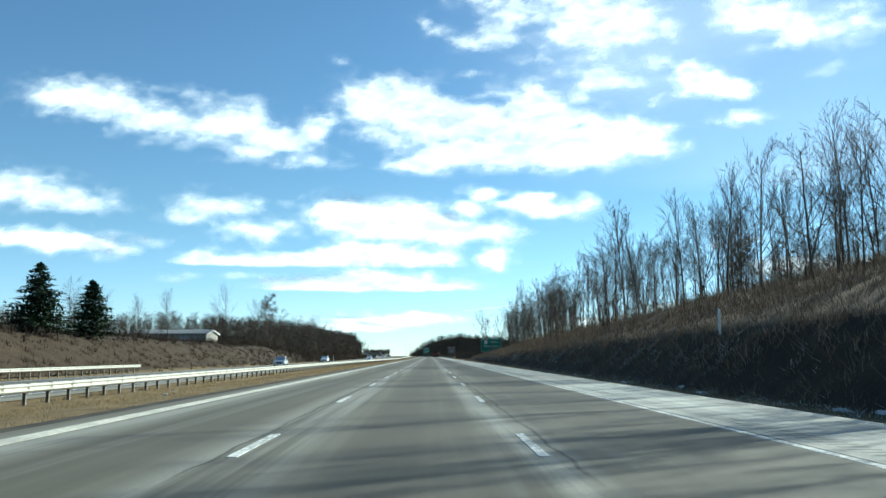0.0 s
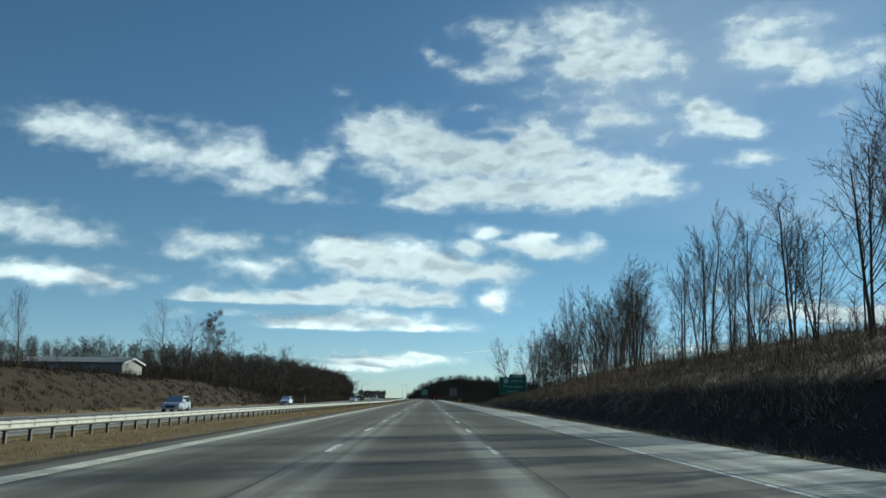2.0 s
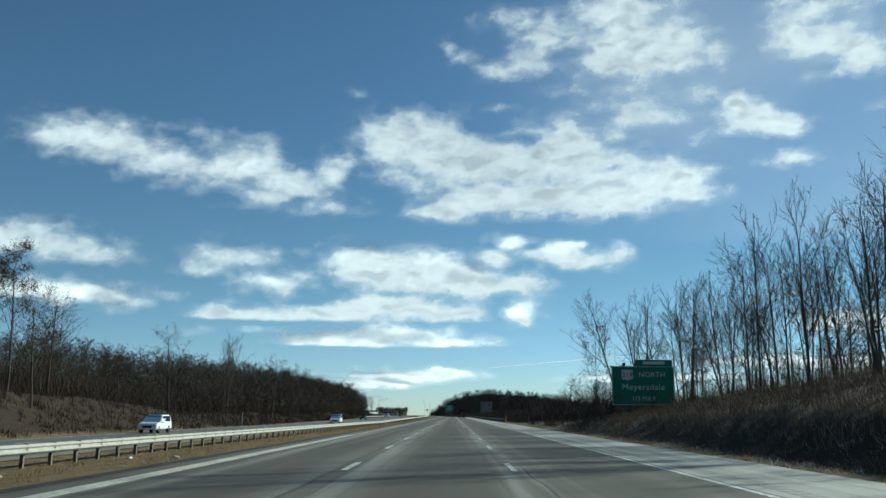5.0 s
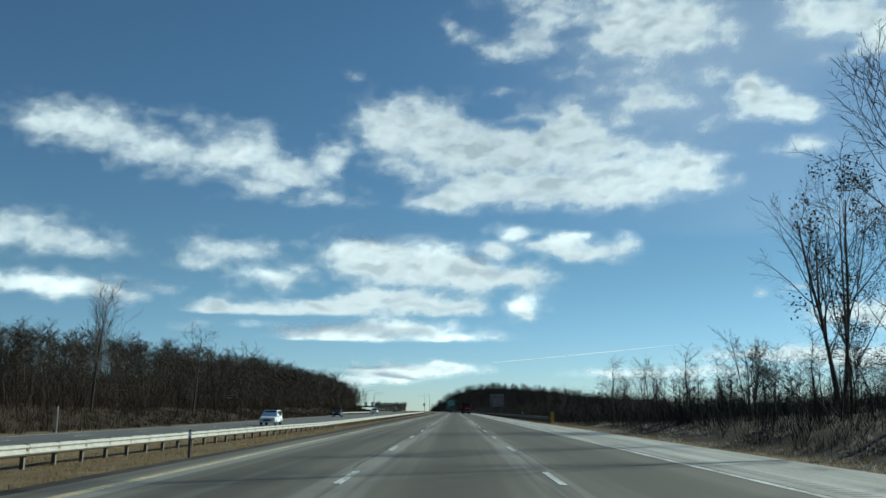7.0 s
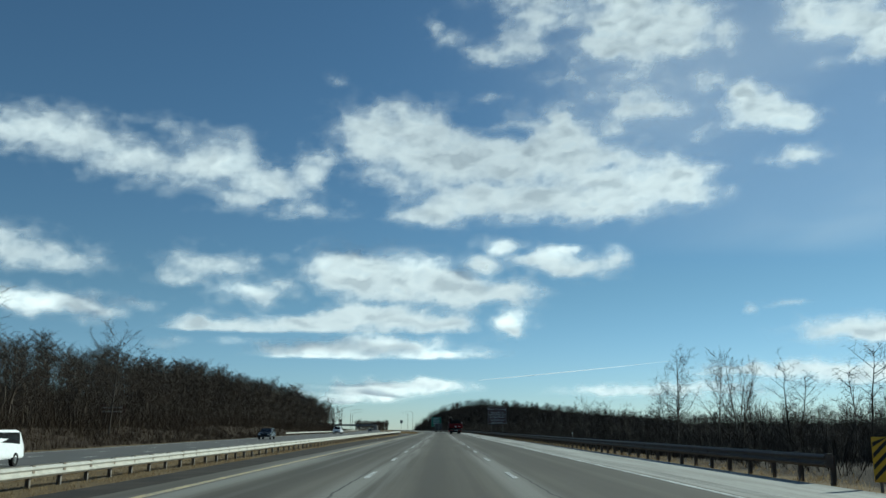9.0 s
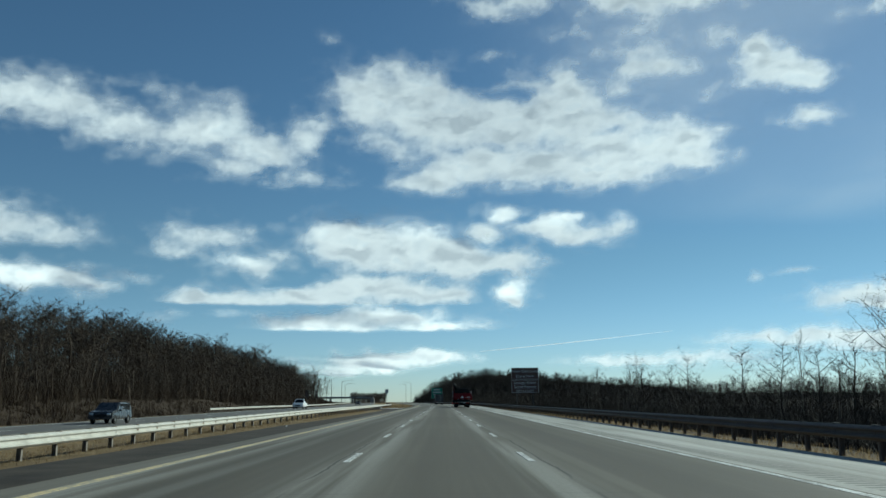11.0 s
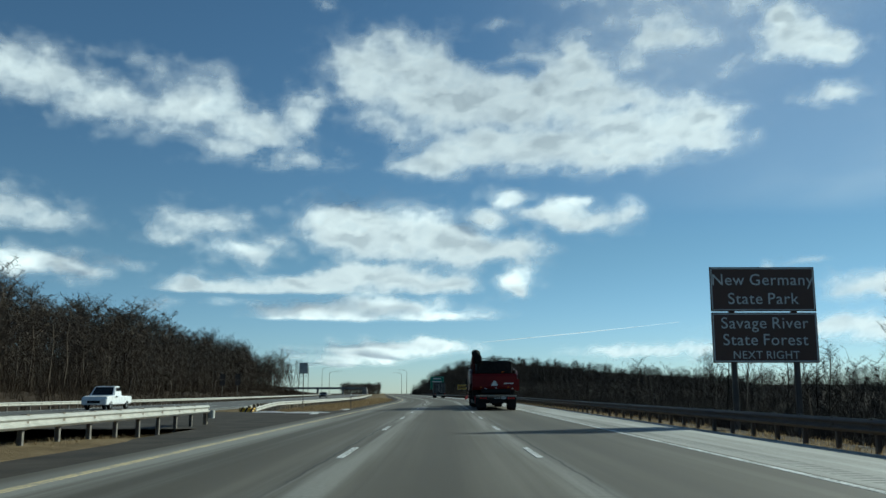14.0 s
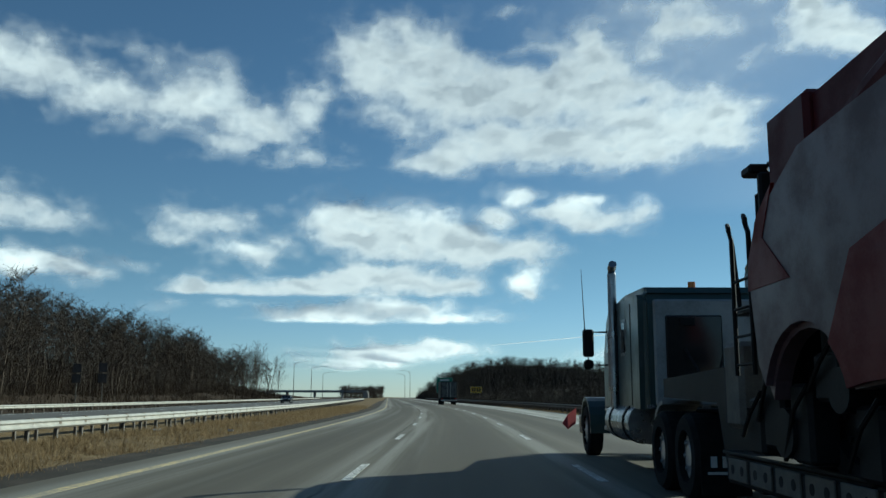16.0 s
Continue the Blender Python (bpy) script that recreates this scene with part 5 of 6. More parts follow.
def combine(at):
    t = thing("combine_harvester", "red and pale grey combine harvester tied down on a trailer", "harvester", at)
    hood = Geo().prism([(0.0, 0.9), (-0.12, 1.15), (-0.1, 1.95), (0.05, 2.17), (1.6, 2.2), (1.6, 0.9)], -1.48, 1.48)
    part("rear_hood", hood, M_RED, t, "red rear hood")
    side = Geo().prism([(0.1, 0.85), (0.0, 1.2), (0.05, 1.75), (1.4, 1.8), (1.4, 0.9)], 1.46, 1.66)
    part("side_bulge", side, M_RED, t)
    engine = Geo().box((0, 1.5, 2.65), (2.4, 2.5, 1.0), 0.06).box((-0.5, 0.6, 3.05), (0.7, 0.5, 0.3), 0.05).box((0.55, 1.2, 3.12), (0.9, 0.9, 0.2), 0.05)
    part("engine_deck", engine, M_BLACK, t)
    for i in range(7):
        part("grille_bar", Geo().box((-0.9 + i * 0.3, 0.23, 2.62), (0.2, 0.05, 0.7), 0.015), M_BLACK, t)
    rail = Geo()
    z1 = 3.34
    for a, b in (((-0.95, 0.2, z1), (1.28, 0.2, z1)), ((1.28, 0.2, z1), (1.28, 2.7, z1)), ((1.28, 0.2, z1 - 0.35), (1.28, 2.7, z1 - 0.35)), ((-0.95, 0.2, z1 - 0.35), (1.28, 0.2, z1 - 0.35))):
        rail.tube([a, b], 0.024, 7)
    for x, y in ((1.28, 0.2), (1.28, 1.0), (1.28, 1.9), (0.7, 0.2), (-0.2, 0.2), (-0.95, 0.2)):
        rail.tube([(x, y, 2.4), (x, y, z1)], 0.022, 7)
    rail.tube([(1.4, 0.12, 2.1), (1.4, 0.12, 3.4)], 0.03, 7).tube([(1.4, 0.12, 3.0), (1.28, 0.2, 2.9)], 0.02, 6)
    part("handrail", rail, M_BLACK, t)
    tank = Geo().prism([(2.5, 2.2), (2.5, 2.95), (2.9, 3.12), (6.3, 3.08), (6.6, 2.95), (6.6, 2.0)], -1.36, 1.4)
    part("grain_tank", tank, M_DARK_RED, t, "dark red grain tank")
    part("tank_extension", Geo().box((-0.72, 6.35, 2.62), (1.4, 0.8, 1.05), 0.04), M_DARK_RED, t)
    part("tank_cover", Geo().box((0, 4.4, 3.14), (2.3, 3.0, 0.1), 0.03), M_BLACK, t)
    # body panels with the wheel arch
    arch = [(5.75 + 0.7 * math.cos(a), 0.55 + 0.66 * math.sin(a)) for a in np.linspace(math.pi * 0.9, 0.2, 12)]
    outline = [(0.5, 1.4), (1.4, 1.05), (3.4, 0.85), (4.8, 0.78)] + arch + [(6.62, 0.95), (6.75, 1.7), (6.55, 2.2), (5.6, 2.6), (3.6, 2.65), (1.2, 2.45), (0.55, 2.1)]
    sweep = [(0.9, 1.3), (1.4, 1.07), (3.4, 0.87), (4.8, 0.8)] + [(5.75 + 0.72 * math.cos(a), 0.55 + 0.68 * math.sin(a)) for a in np.linspace(math.pi * 0.9, math.pi * 0.72, 5)] + [(4.9, 1.65), (3.9, 1.85), (2.6, 1.8)]
    swoosh = [(5.85, 1.6), (6.72, 1.6), (6.68, 1.85), (6.45, 2.2), (6.1, 2.4), (6.35, 2.0)]
    for s in (-1, 1):
        p = Geo().prism(outline, s * 1.46, s * 1.62)
        bm = bmesh.new()
        vs = [bm.verts.new(q) for q in np.concatenate(p.v)]
        for q in p.f:
            bm.faces.new([vs[i] for i in q])
        bmesh.ops.recalc_face_normals(bm, faces=bm.faces[:])
        bmesh.ops.bevel(bm, geom=[e for e in bm.edges if abs(e.verts[0].co.x) > 1.6 and abs(e.verts[1].co.x) > 1.6], offset=0.05, segments=2, affect="EDGES")
        panel = part("side_panel", Geo().bm(bm), M_PANEL, t, "grey side panel with shade in its colour")
        part("red_sweep", Geo().prism(sweep, s * 1.60, s * 1.626), M_RED, panel, "curved red paint sweep")
        part("red_sweep", Geo().prism(swoosh, s * 1.60, s * 1.626), M_RED, panel)
        seam = Geo().tube([(s * 1.62, 4.1, 2.55), (s * 1.623, 4.0, 2.0), (s * 1.62, 4.25, 1.3)], 0.012, 5)
        part("panel_seam", seam, M_BLACK, panel)
        part("model_mark", Geo().box((s * 1.622, 3.4, 2.2), (0.008, 0.62, 0.09)), M_GREY_CAB, panel)
        drive = part("drive_tyre", Geo().box((s * 1.0, 5.75, 0.6), (0.1, 0.1, 0.1)), M_BLACK, t)
        wheel(drive, s * 1.1, 5.75, 0.56, 0.42, side=s, metal=M_BLACK)
        steer = part("axle_end", Geo().box((s * 0.9, 1.2, 0.6), (0.5, 0.16, 0.2), 0.02), M_BLACK, t)
        wheel(steer, s * 1.2, 1.2, 0.58, 0.42, side=s, metal=M_BLACK)
    under = Geo().box((0, 3.3, 1.2), (2.6, 6.0, 1.3), 0.06).box((0, 1.0, 0.85), (2.2, 1.4, 0.6), 0.05).box((0, 5.75, 0.95), (1.9, 2.2, 1.5), 0.03).box((0, 6.9, 1.0), (2.6, 0.7, 1.1), 0.05).box((0.1, 0.15, 0.8), (2.0, 0.5, 0.4), 0.08)
    for i in range(9):
        under.box((-1.33, 1.6 + i * 0.42, 0.7 + 0.12 * (i % 3)), (0.12, 0.3, 0.22), 0.03)
        under.tube([(-1.36, 1.5 + i * 0.42, 0.95), (-1.36, 1.8 + i * 0.45, 0.3)], 0.02, 6)
    part("underbody", under, M_BLACK, t)
    for i, (y, z, a, b) in enumerate(((4.6, 0.75, 0.5, 0.7), (5.15, 0.4, 0.34, 0.5), (5.7, 0.85, 0.42, 0.36), (6.2, 0.5, 0.36, 0.62), (6.75, 0.7, 0.4, 0.85), (7.15, 0.45, 0.3, 0.5), (4.1, 0.5, 0.42, 0.4))):
        case = part("gear_case", Geo().box((-1.38, y, z), (0.22, a, b), 0.03), M_BLACK, t)
        part("hose", Geo().tube([(-1.5, y - 0.2, z + 0.3), (-1.53, y, z + 0.1), (-1.5, y + 0.28, z - 0.3 + 0.1 * (i % 3))], 0.018, 6), M_BLACK, case)
    part("pulley", Geo().cyl((-1.52, 6.45, 0.42), (-1.3, 6.45, 0.42), 0.2, 16), M_BLACK, t)
    part("pulley", Geo().cyl((-1.54, 5.4, 0.75), (-1.3, 5.4, 0.75), 0.16, 16), M_BLACK, t)
    part("chaff_spreader", Geo().box((0.3, -0.15, 0.5), (2.3, 0.7, 0.14), 0.03).cyl((-0.4, -0.2, 0.3), (-0.4, -0.2, 0.52), 0.4).cyl((0.75, -0.2, 0.3), (0.75, -0.2, 0.52), 0.4), M_BLACK, t)
    # unloading auger folded along the side, its spout rising at the rear
    auger = Geo().tube([(-1.3, 5.7, 2.45), (-1.3, 4.9, 2.7), (-1.28, 0.9, 3.6), (-1.26, 0.45, 3.72)], [0.2, 0.2, 0.2, 0.21], 16)
    arm = part("unloading_auger", auger, M_DARK_RED, t, "long unloading auger tube")
    spout = Geo().tube([(-1.26, 0.8, 3.68), (-1.25, 0.4, 3.8), (-1.22, 0.1, 3.76), (-1.12, -0.12, 3.4), (-1.04, -0.2, 2.95)], [0.22, 0.27, 0.29, 0.28, 0.24], 14)
    part("spout", spout, M_TYRE, arm, "black rubber spout", smooth=True)
    tri = [(-0.2, 1.22), (0.2, 1.22), (0.22, 1.28), (0.06, 1.6), (-0.06, 1.6), (-0.22, 1.28)]
    part("slow_vehicle_emblem", Geo().prism(tri, -0.15, -0.125, "y"), M_CLEAR, t, "pale slow-vehicle triangle")
    for i in range(5):
        part("name_bar", Geo().box((0.68 + i * 0.13, -0.125, 1.4), (0.1, 0.012, 0.1)), M_CLEAR, t)
    for x, z in ((0.55, 2.3), (-0.9, 1.1), (0.9, 1.1)):
        part("hazard_lamp", Geo().box((x, -0.12, z), (0.12, 0.06, 0.06), 0.012), M_AMBER, t)
    for x, z in ((-0.6, 1.0), (0.1, 1.05), (1.2, 1.0)):
        part("reflector", Geo().box((x, -0.1, z), (0.14, 0.02, 0.05), 0.005), M_CLEAR, t)
    cab = Geo().prism([(6.6, 1.2), (6.6, 2.95), (6.75, 3.0), (7.9, 2.98), (8.05, 2.5), (7.75, 1.2)], -0.78, 0.78)
    body = part("cab", cab, M_GLASS, t, "dark glazed driver's cab")
    part("cab_roof", Geo().box((0, 7.25, 3.05), (1.7, 1.6, 0.12), 0.05), M_DARK_RED, body)
    lad = Geo()
    for y in (7.05, 7.5):
        lad.tube([(-1.5, y, 0.9), (-1.5, y, 2.2), (-1.5, y + 0.06, 2.33), (-1.48, y + 0.16, 2.38), (-1.44, y + 0.26, 2.33), (-1.4, y + 0.31, 2.2), (-1.35, y + 0.33, 1.5)], 0.02, 7)
    for z in np.arange(1.0, 2.0, 0.26):
        lad.tube([(-1.5, 7.05, z), (-1.5, 7.5, z)], 0.014, 6)
    lad.tube([(-1.3, 6.95, 1.6), (-1.3, 6.95, 2.62), (-1.3, 7.4, 2.62), (-1.3, 7.4, 1.6)], 0.02, 6)
    lad.tube([(-1.3, 6.95, 2.2), (-1.3, 7.4, 2.1)], 0.018, 6).tube([(-1.3, 7.4, 2.6), (-1.25, 7.1, 2.3), (-1.3, 6.95, 2.0)], 0.018, 6)
    lad.box((-1.1, 7.2, 1.5), (0.7, 0.9, 0.05), 0.01)
    part("ladder", lad, M_BLACK, t)
    mir = Geo().tube([(-0.8, 7.0, 2.75), (-1.35, 6.95, 2.8)], 0.025, 6).box((-1.35, 6.9, 2.5), (0.2, 0.08, 0.42), 0.02).box((-1.42, 7.05, 2.76), (0.16, 0.22, 0.09), 0.02)
    part("mirror", mir, M_BLACK, t)
    part("hazard_lamp", Geo().cyl((-1.3, 6.9, 2.8), (-1.3, 6.9, 2.88), 0.05), M_AMBER, t)
    return t


def tractor(at):
    t = thing("semi_tractor", "dark green conventional semi tractor with chrome stacks", "truck", at)
    part("frame", Geo().box((-0.42, 5.2, 0.82), (0.1, 8.6, 0.26), 0.01).box((0.42, 5.2, 0.82), (0.1, 8.6, 0.26), 0.01).box((0, 1.5, 1.02), (0.9, 0.9, 0.12), 0.02), M_BLACK, t)
    cabin = Geo().prism([(3.8, 1.0), (3.8, 2.72), (3.9, 2.86), (5.6, 2.9), (6.5, 2.82), (6.8, 2.6), (7.15, 1.95), (7.15, 1.0)], -1.15, 1.15)
    bm = bmesh.new()
    vs = [bm.verts.new(q) for q in np.concatenate(cabin.v)]
    for q in cabin.f:
        bm.faces.new([vs[i] for i in q])
    bmesh.ops.recalc_face_normals(bm, faces=bm.faces[:])
    bmesh.ops.bevel(bm, geom=[e for e in bm.edges if max(v.co.z for v in e.verts) > 1.9], offset=0.13, segments=3, affect="EDGES")
    cab = part("cab", Geo().bm(bm), M_GREEN_CAB, t)
    part("sleeper_back", Geo().box((0.05, 3.77, 1.85), (2.0, 0.06, 1.6), 0.03), M_GREY_CAB, cab, "pale grey sleeper back panel")
    part("back_window", Geo().box((-0.35, 3.73, 1.9), (0.85, 0.03, 1.0), 0.02), M_GLASS, cab)
    for s in (-1, 1):
        part("side_window", Geo().box((s * 1.155, 5.1, 2.15), (0.02, 0.34, 0.5), 0.006), M_GLASS, cab)
    part("window_trim", Geo().box((-1.152, 5.1, 2.15), (0.012, 0.44, 0.6), 0.004), M_CHROME, cab)
    part("door_window", Geo().prism([(5.75, 1.95), (5.75, 2.5), (6.3, 2.5), (6.75, 1.98)], -1.165, 1.165), M_GLASS, cab)
    for y in (4.5, 5.62):
        part("panel_seam", Geo().box((-1.153, y, 1.85), (0.01, 0.02, 1.6)), M_BLACK, cab)
    for x in np.linspace(-1.05, 1.05, 6):
        part("cab_rivet_trim", Geo().box((x * 0.98, 3.75, 1.04), (0.12, 0.03, 0.05), 0.005), M_CHROME, cab)
    for x in (-0.12,):
        part("beacon", Geo().cyl((x, 4.6, 2.88), (x, 4.6, 3.02), 0.06), M_AMBER, cab, "amber roof beacon")
    for x in np.linspace(-0.9, 0.9, 5):
        part("roof_marker", Geo().box((x, 6.45, 2.86), (0.12, 0.08, 0.05), 0.01), M_AMBER, cab)
    hood = Geo().prism([(7.15, 1.0), (7.15, 1.95), (7.6, 1.9), (9.6, 1.72), (9.85, 1.5), (9.85, 0.75)], -0.62, 0.62)
    part("hood", hood, M_GREEN_CAB, t)
    part("bumper", Geo().box((0, 10.1, 0.6), (2.4, 0.16, 0.4), 0.04), M_CHROME, t)
    for s in (-1, 1):
        arc = [(9.2 + 0.68 * math.cos(a), 0.5 + 0.68 * math.sin(a)) for a in np.linspace(math.pi * 1.02, 0.1, 12)]
        arc += [(9.2 + 0.62 * math.cos(a), 0.5 + 0.62 * math.sin(a)) for a in np.linspace(0.1, math.pi * 1.02, 12)]
        part("fender", Geo().prism(arc, s * 0.62, s * 1.2), M_GREEN_CAB, t)
        quarter = [(2.2 + 0.62 * math.cos(a), 0.52 + 0.62 * math.sin(a)) for a in np.linspace(0.15, 1.5, 7)] + [(2.2 + 0.57 * math.cos(a), 0.52 + 0.57 * math.sin(a)) for a in np.linspace(1.5, 0.15, 7)]
        part("quarter_fender", Geo().prism(quarter, s * 0.7, s * 1.22), M_GREY_CAB, t)
        part("fuel_tank", Geo().cyl((s * 0.95, 4.3, 0.78), (s * 0.95, 6.4, 0.78), 0.32, 20), M_CHROME, t, "round chrome fuel tank")
        for y in (4.7, 5.9):
            part("tank_strap", Geo().cyl((s * 0.95, y, 0.78), (s * 0.95, y + 0.08, 0.78), 0.335, 20), M_BLACK, t)
        part("step", Geo().box((s * 0.98, 6.75, 0.62), (0.4, 0.5, 0.08), 0.01).box((s * 0.98, 6.75, 0.95), (0.36, 0.5, 0.06), 0.01), M_CHROME, t)
        stack = Geo().tube([(s * 1.2, 5.75, 1.0), (s * 1.2, 5.75, 3.3), (s * 1.2, 5.72, 3.4), (s * 1.2, 5.6, 3.46)], [0.075, 0.075, 0.075, 0.07], 14)
        part("exhaust_stack", stack, M_CHROME, t, "tall chrome exhaust stack")
        part("heat_shield", Geo().cyl((s * 1.2, 5.75, 1.3), (s * 1.2, 5.75, 2.3), 0.1), M_CHROME, t)
        mir = Geo().tube([(s * 1.15, 6.6, 2.35), (s * 1.5, 6.65, 2.35), (s * 1.5, 6.65, 1.75), (s * 1.15, 6.6, 1.75)], 0.018, 6).box((s * 1.5, 6.62, 2.15), (0.2, 0.1, 0.5), 0.03).box((s * 1.5, 6.62, 1.76), (0.18, 0.1, 0.18), 0.04)
        part("mirror", mir, M_BLACK, t)
        wheel(t, s * 1.05, 9.2, 0.5, 0.3, side=s, metal=M_BRIGHT_RIM)
        wheel(t, s * 1.0, 2.2, 0.5, 0.56, side=s, metal=M_BRIGHT_RIM)
        wheel(t, s * 1.0, 0.95, 0.5, 0.56, side=s, metal=M_BRIGHT_RIM)
        part("antenna", Geo().tube([(s * 1.55, 6.65, 2.3), (s * 1.62, 6.5, 3.5)], [0.012, 0.004], 5), M_BLACK, t)
        mud = part("mud_flap", Geo().box((s * 1.0, 0.3, 0.42), (0.55, 0.02, 0.6), 0.004), M_TYRE, t)
        for k in range(3):
            part("lettering_bar", Geo().box((s * 1.0 + (k - 1) * 0.13, 0.287, 0.48), (0.07, 0.006, 0.12)), M_SIGN_WHITE, mud)
        part("lettering_bar", Geo().box((s * 1.0, 0.287, 0.36), (0.4, 0.006, 0.03)), M_SIGN_WHITE, mud)
        part("panel_box", Geo().box((s * 0.55 + 0.1, 3.7, 2.3), (0.22, 0.05, 0.12), 0.01), M_BLACK, cab)
    flag = [(-1.28, 9.95, 0.95), (-1.5, 9.75, 0.8), (-1.62, 9.7, 0.62), (-1.5, 9.72, 0.5), (-1.3, 9.9, 0.62)]
    part("warning_flag", Geo().add(flag + [(a, b + 0.012, c) for a, b, c in flag], [(0, 1, 2, 3, 4), (9, 8, 7, 6, 5)] + [(i, 5 + i, 5 + (i + 1) % 5, (i + 1) % 5) for i in range(5)]), M_FLAG, t, "orange-red cloth warning flag")
    for s in (-1, 1):
        part("headlamp", Geo().box((s * 0.85, 9.75, 0.95), (0.3, 0.2, 0.2), 0.03), M_CLEAR, t)
    part("catwalk", Geo().box((0, 3.2, 1.0), (1.6, 1.0, 0.04), 0.005).tube([(-0.5, 3.7, 1.9), (-0.3, 3.2, 1.3), (-0.2, 2.6, 1.35)], 0.02, 6).tube([(0.1, 3.7, 1.9), (0.1, 3.1, 1.25), (0.0, 2.6, 1.35)], 0.02, 6), M_BLACK, t)
    return t


LOAD = Matrix.Translation((5.5, 519.0, 0.0))
lowboy(LOAD)
combine(LOAD @ Matrix.Translation((0.1, 4.8, 0.535)) @ Matrix.Diagonal((1.08, 1.0, 0.92, 1)))
tractor(LOAD @ Matrix.Translation((0, 14.2, 0)))


def car(name, label, category, paint, at, length, wide, tall, kind, group="oncoming vehicles"):
    """A car whose nose points to +y."""
    t = thing(name, label, category, at, group)
    L, H = length / 2, tall
    if kind == "pickup":
        shape = [(-L, 0.45), (-L, 1.05), (-L * 0.18, 1.08), (-L * 0.14, H), (L * 0.2, H - 0.03), (L * 0.45, 1.12), (L * 0.95, 1.02), (L, 0.75), (L, 0.4)]
        glass = [(-L * 0.12, 1.12), (-L * 0.1, H - 0.1), (L * 0.18, H - 0.12), (L * 0.39, 1.12)]
    elif kind == "suv":
        shape = [(-L, 0.4), (-L, 1.0), (-L * 0.9, H - 0.1), (-L * 0.75, H), (L * 0.1, H), (L * 0.48, 1.05), (L * 0.94, 0.92), (L, 0.7), (L, 0.35)]
        glass = [(-L * 0.84, 1.05), (-L * 0.78, H - 0.13), (L * 0.08, H - 0.12), (L * 0.4, 1.05)]
    else:
        shape = [(-L, 0.4), (-L, 0.9), (-L * 0.72, 0.98), (-L * 0.4, H), (L * 0.1, H), (L * 0.45, 0.95), (L * 0.94, 0.8), (L, 0.6), (L, 0.3)]
        glass = [(-L * 0.62, 0.98), (-L * 0.36, H - 0.1), (L * 0.08, H - 0.1), (L * 0.38, 0.96)]
    g = Geo().prism(shape, -wide / 2, wide / 2)
    bm = bmesh.new()
    vs = [bm.verts.new(q) for q in np.concatenate(g.v)]
    for q in g.f:
        bm.faces.new([vs[i] for i in q])
    for v in bm.verts:
        if v.co.z > 1.15:
            v.co.x *= 0.84
    bmesh.ops.recalc_face_normals(bm, faces=bm.faces[:])
    bmesh.ops.bevel(bm, geom=bm.edges[:], offset=0.06, segments=2, affect="EDGES")
    body = part("body", Geo().bm(bm), paint, t, smooth=False)
    part("side_glass", Geo().prism(glass, -wide * 0.462, wide * 0.462), M_GLASS, body)
    y1, z1 = glass[-1][0] + L * 0.05, glass[-1][1]
    y0, z0 = glass[-2][0] + L * 0.06, glass[-2][1] + 0.02
    ws = [(-wide * 0.42, y1, z1), (wide * 0.42, y1, z1), (wide * 0.36, y0, z0), (-wide * 0.36, y0, z0)]
    part("windscreen", Geo().add([(a, b + 0.02, c + 0.015) for a, b, c in ws] + [(a, b - 0.02, c - 0.02) for a, b, c in ws], [(0, 1, 2, 3), (4, 7, 6, 5), (0, 4, 5, 1), (1, 5, 6, 2), (2, 6, 7, 3), (3, 7, 4, 0)]), M_GLASS, body)
    part("grille", Geo().box((0, L + 0.005, 0.62), (wide * 0.5, 0.03, 0.2), 0.01), M_BLACK, body)
    for s in (-1, 1):
        part("headlamp", Geo().box((s * wide * 0.37, L * 0.985, 0.74), (0.3, 0.12, 0.14), 0.03), M_CLEAR, body)
        part("tail_lamp", Geo().box((s * wide * 0.42, -L, 0.85), (0.16, 0.06, 0.24), 0.02), M_LAMP_RED, body)
        part("wing_mirror", Geo().box((s * (wide / 2 + 0.08), L * 0.3, 1.02), (0.18, 0.1, 0.13), 0.03), paint, body)
        for y in (-L * 0.62, L * 0.64):
            wheel(t, s * (wide / 2 - 0.1), y, 0.34, 0.22, side=s)
    return t


def facing(x, y):
    z = float(far_level(y))
    return Matrix.Translation((x + float(cx(y)), y, z)) @ Matrix.Rotation(math.pi - heading(y), 4, "Z")


car("estate_car", "silver sport utility vehicle on the far carriageway", "car", M_SILVER_CAR, facing(-24, 160), 4.6, 1.85, 1.7, "suv")
car("estate_car", "white sport utility vehicle on the far carriageway", "car", M_WHITE_CAR, facing(-27, 252), 4.7, 1.85, 1.75, "suv")
car("estate_car", "white van-like car with a dark windscreen", "car", M_WHITE_CAR, facing(-20.5, 339), 4.8, 1.9, 1.8, "suv")
car("estate_car", "dark grey car on the far carriageway", "car", M_DARK_CAR, facing(-24.5, 432), 4.6, 1.85, 1.65, "suv")
car("pickup_truck", "white pickup truck on the far carriageway", "pickup", M_WHITE_CAR, facing(-25, 531), 5.6, 1.95, 1.85, "pickup")
car("saloon_car", "dark saloon car on the far carriageway", "car", M_DARK_CAR, facing(-22, 690), 4.6, 1.8, 1.45, "sedan")


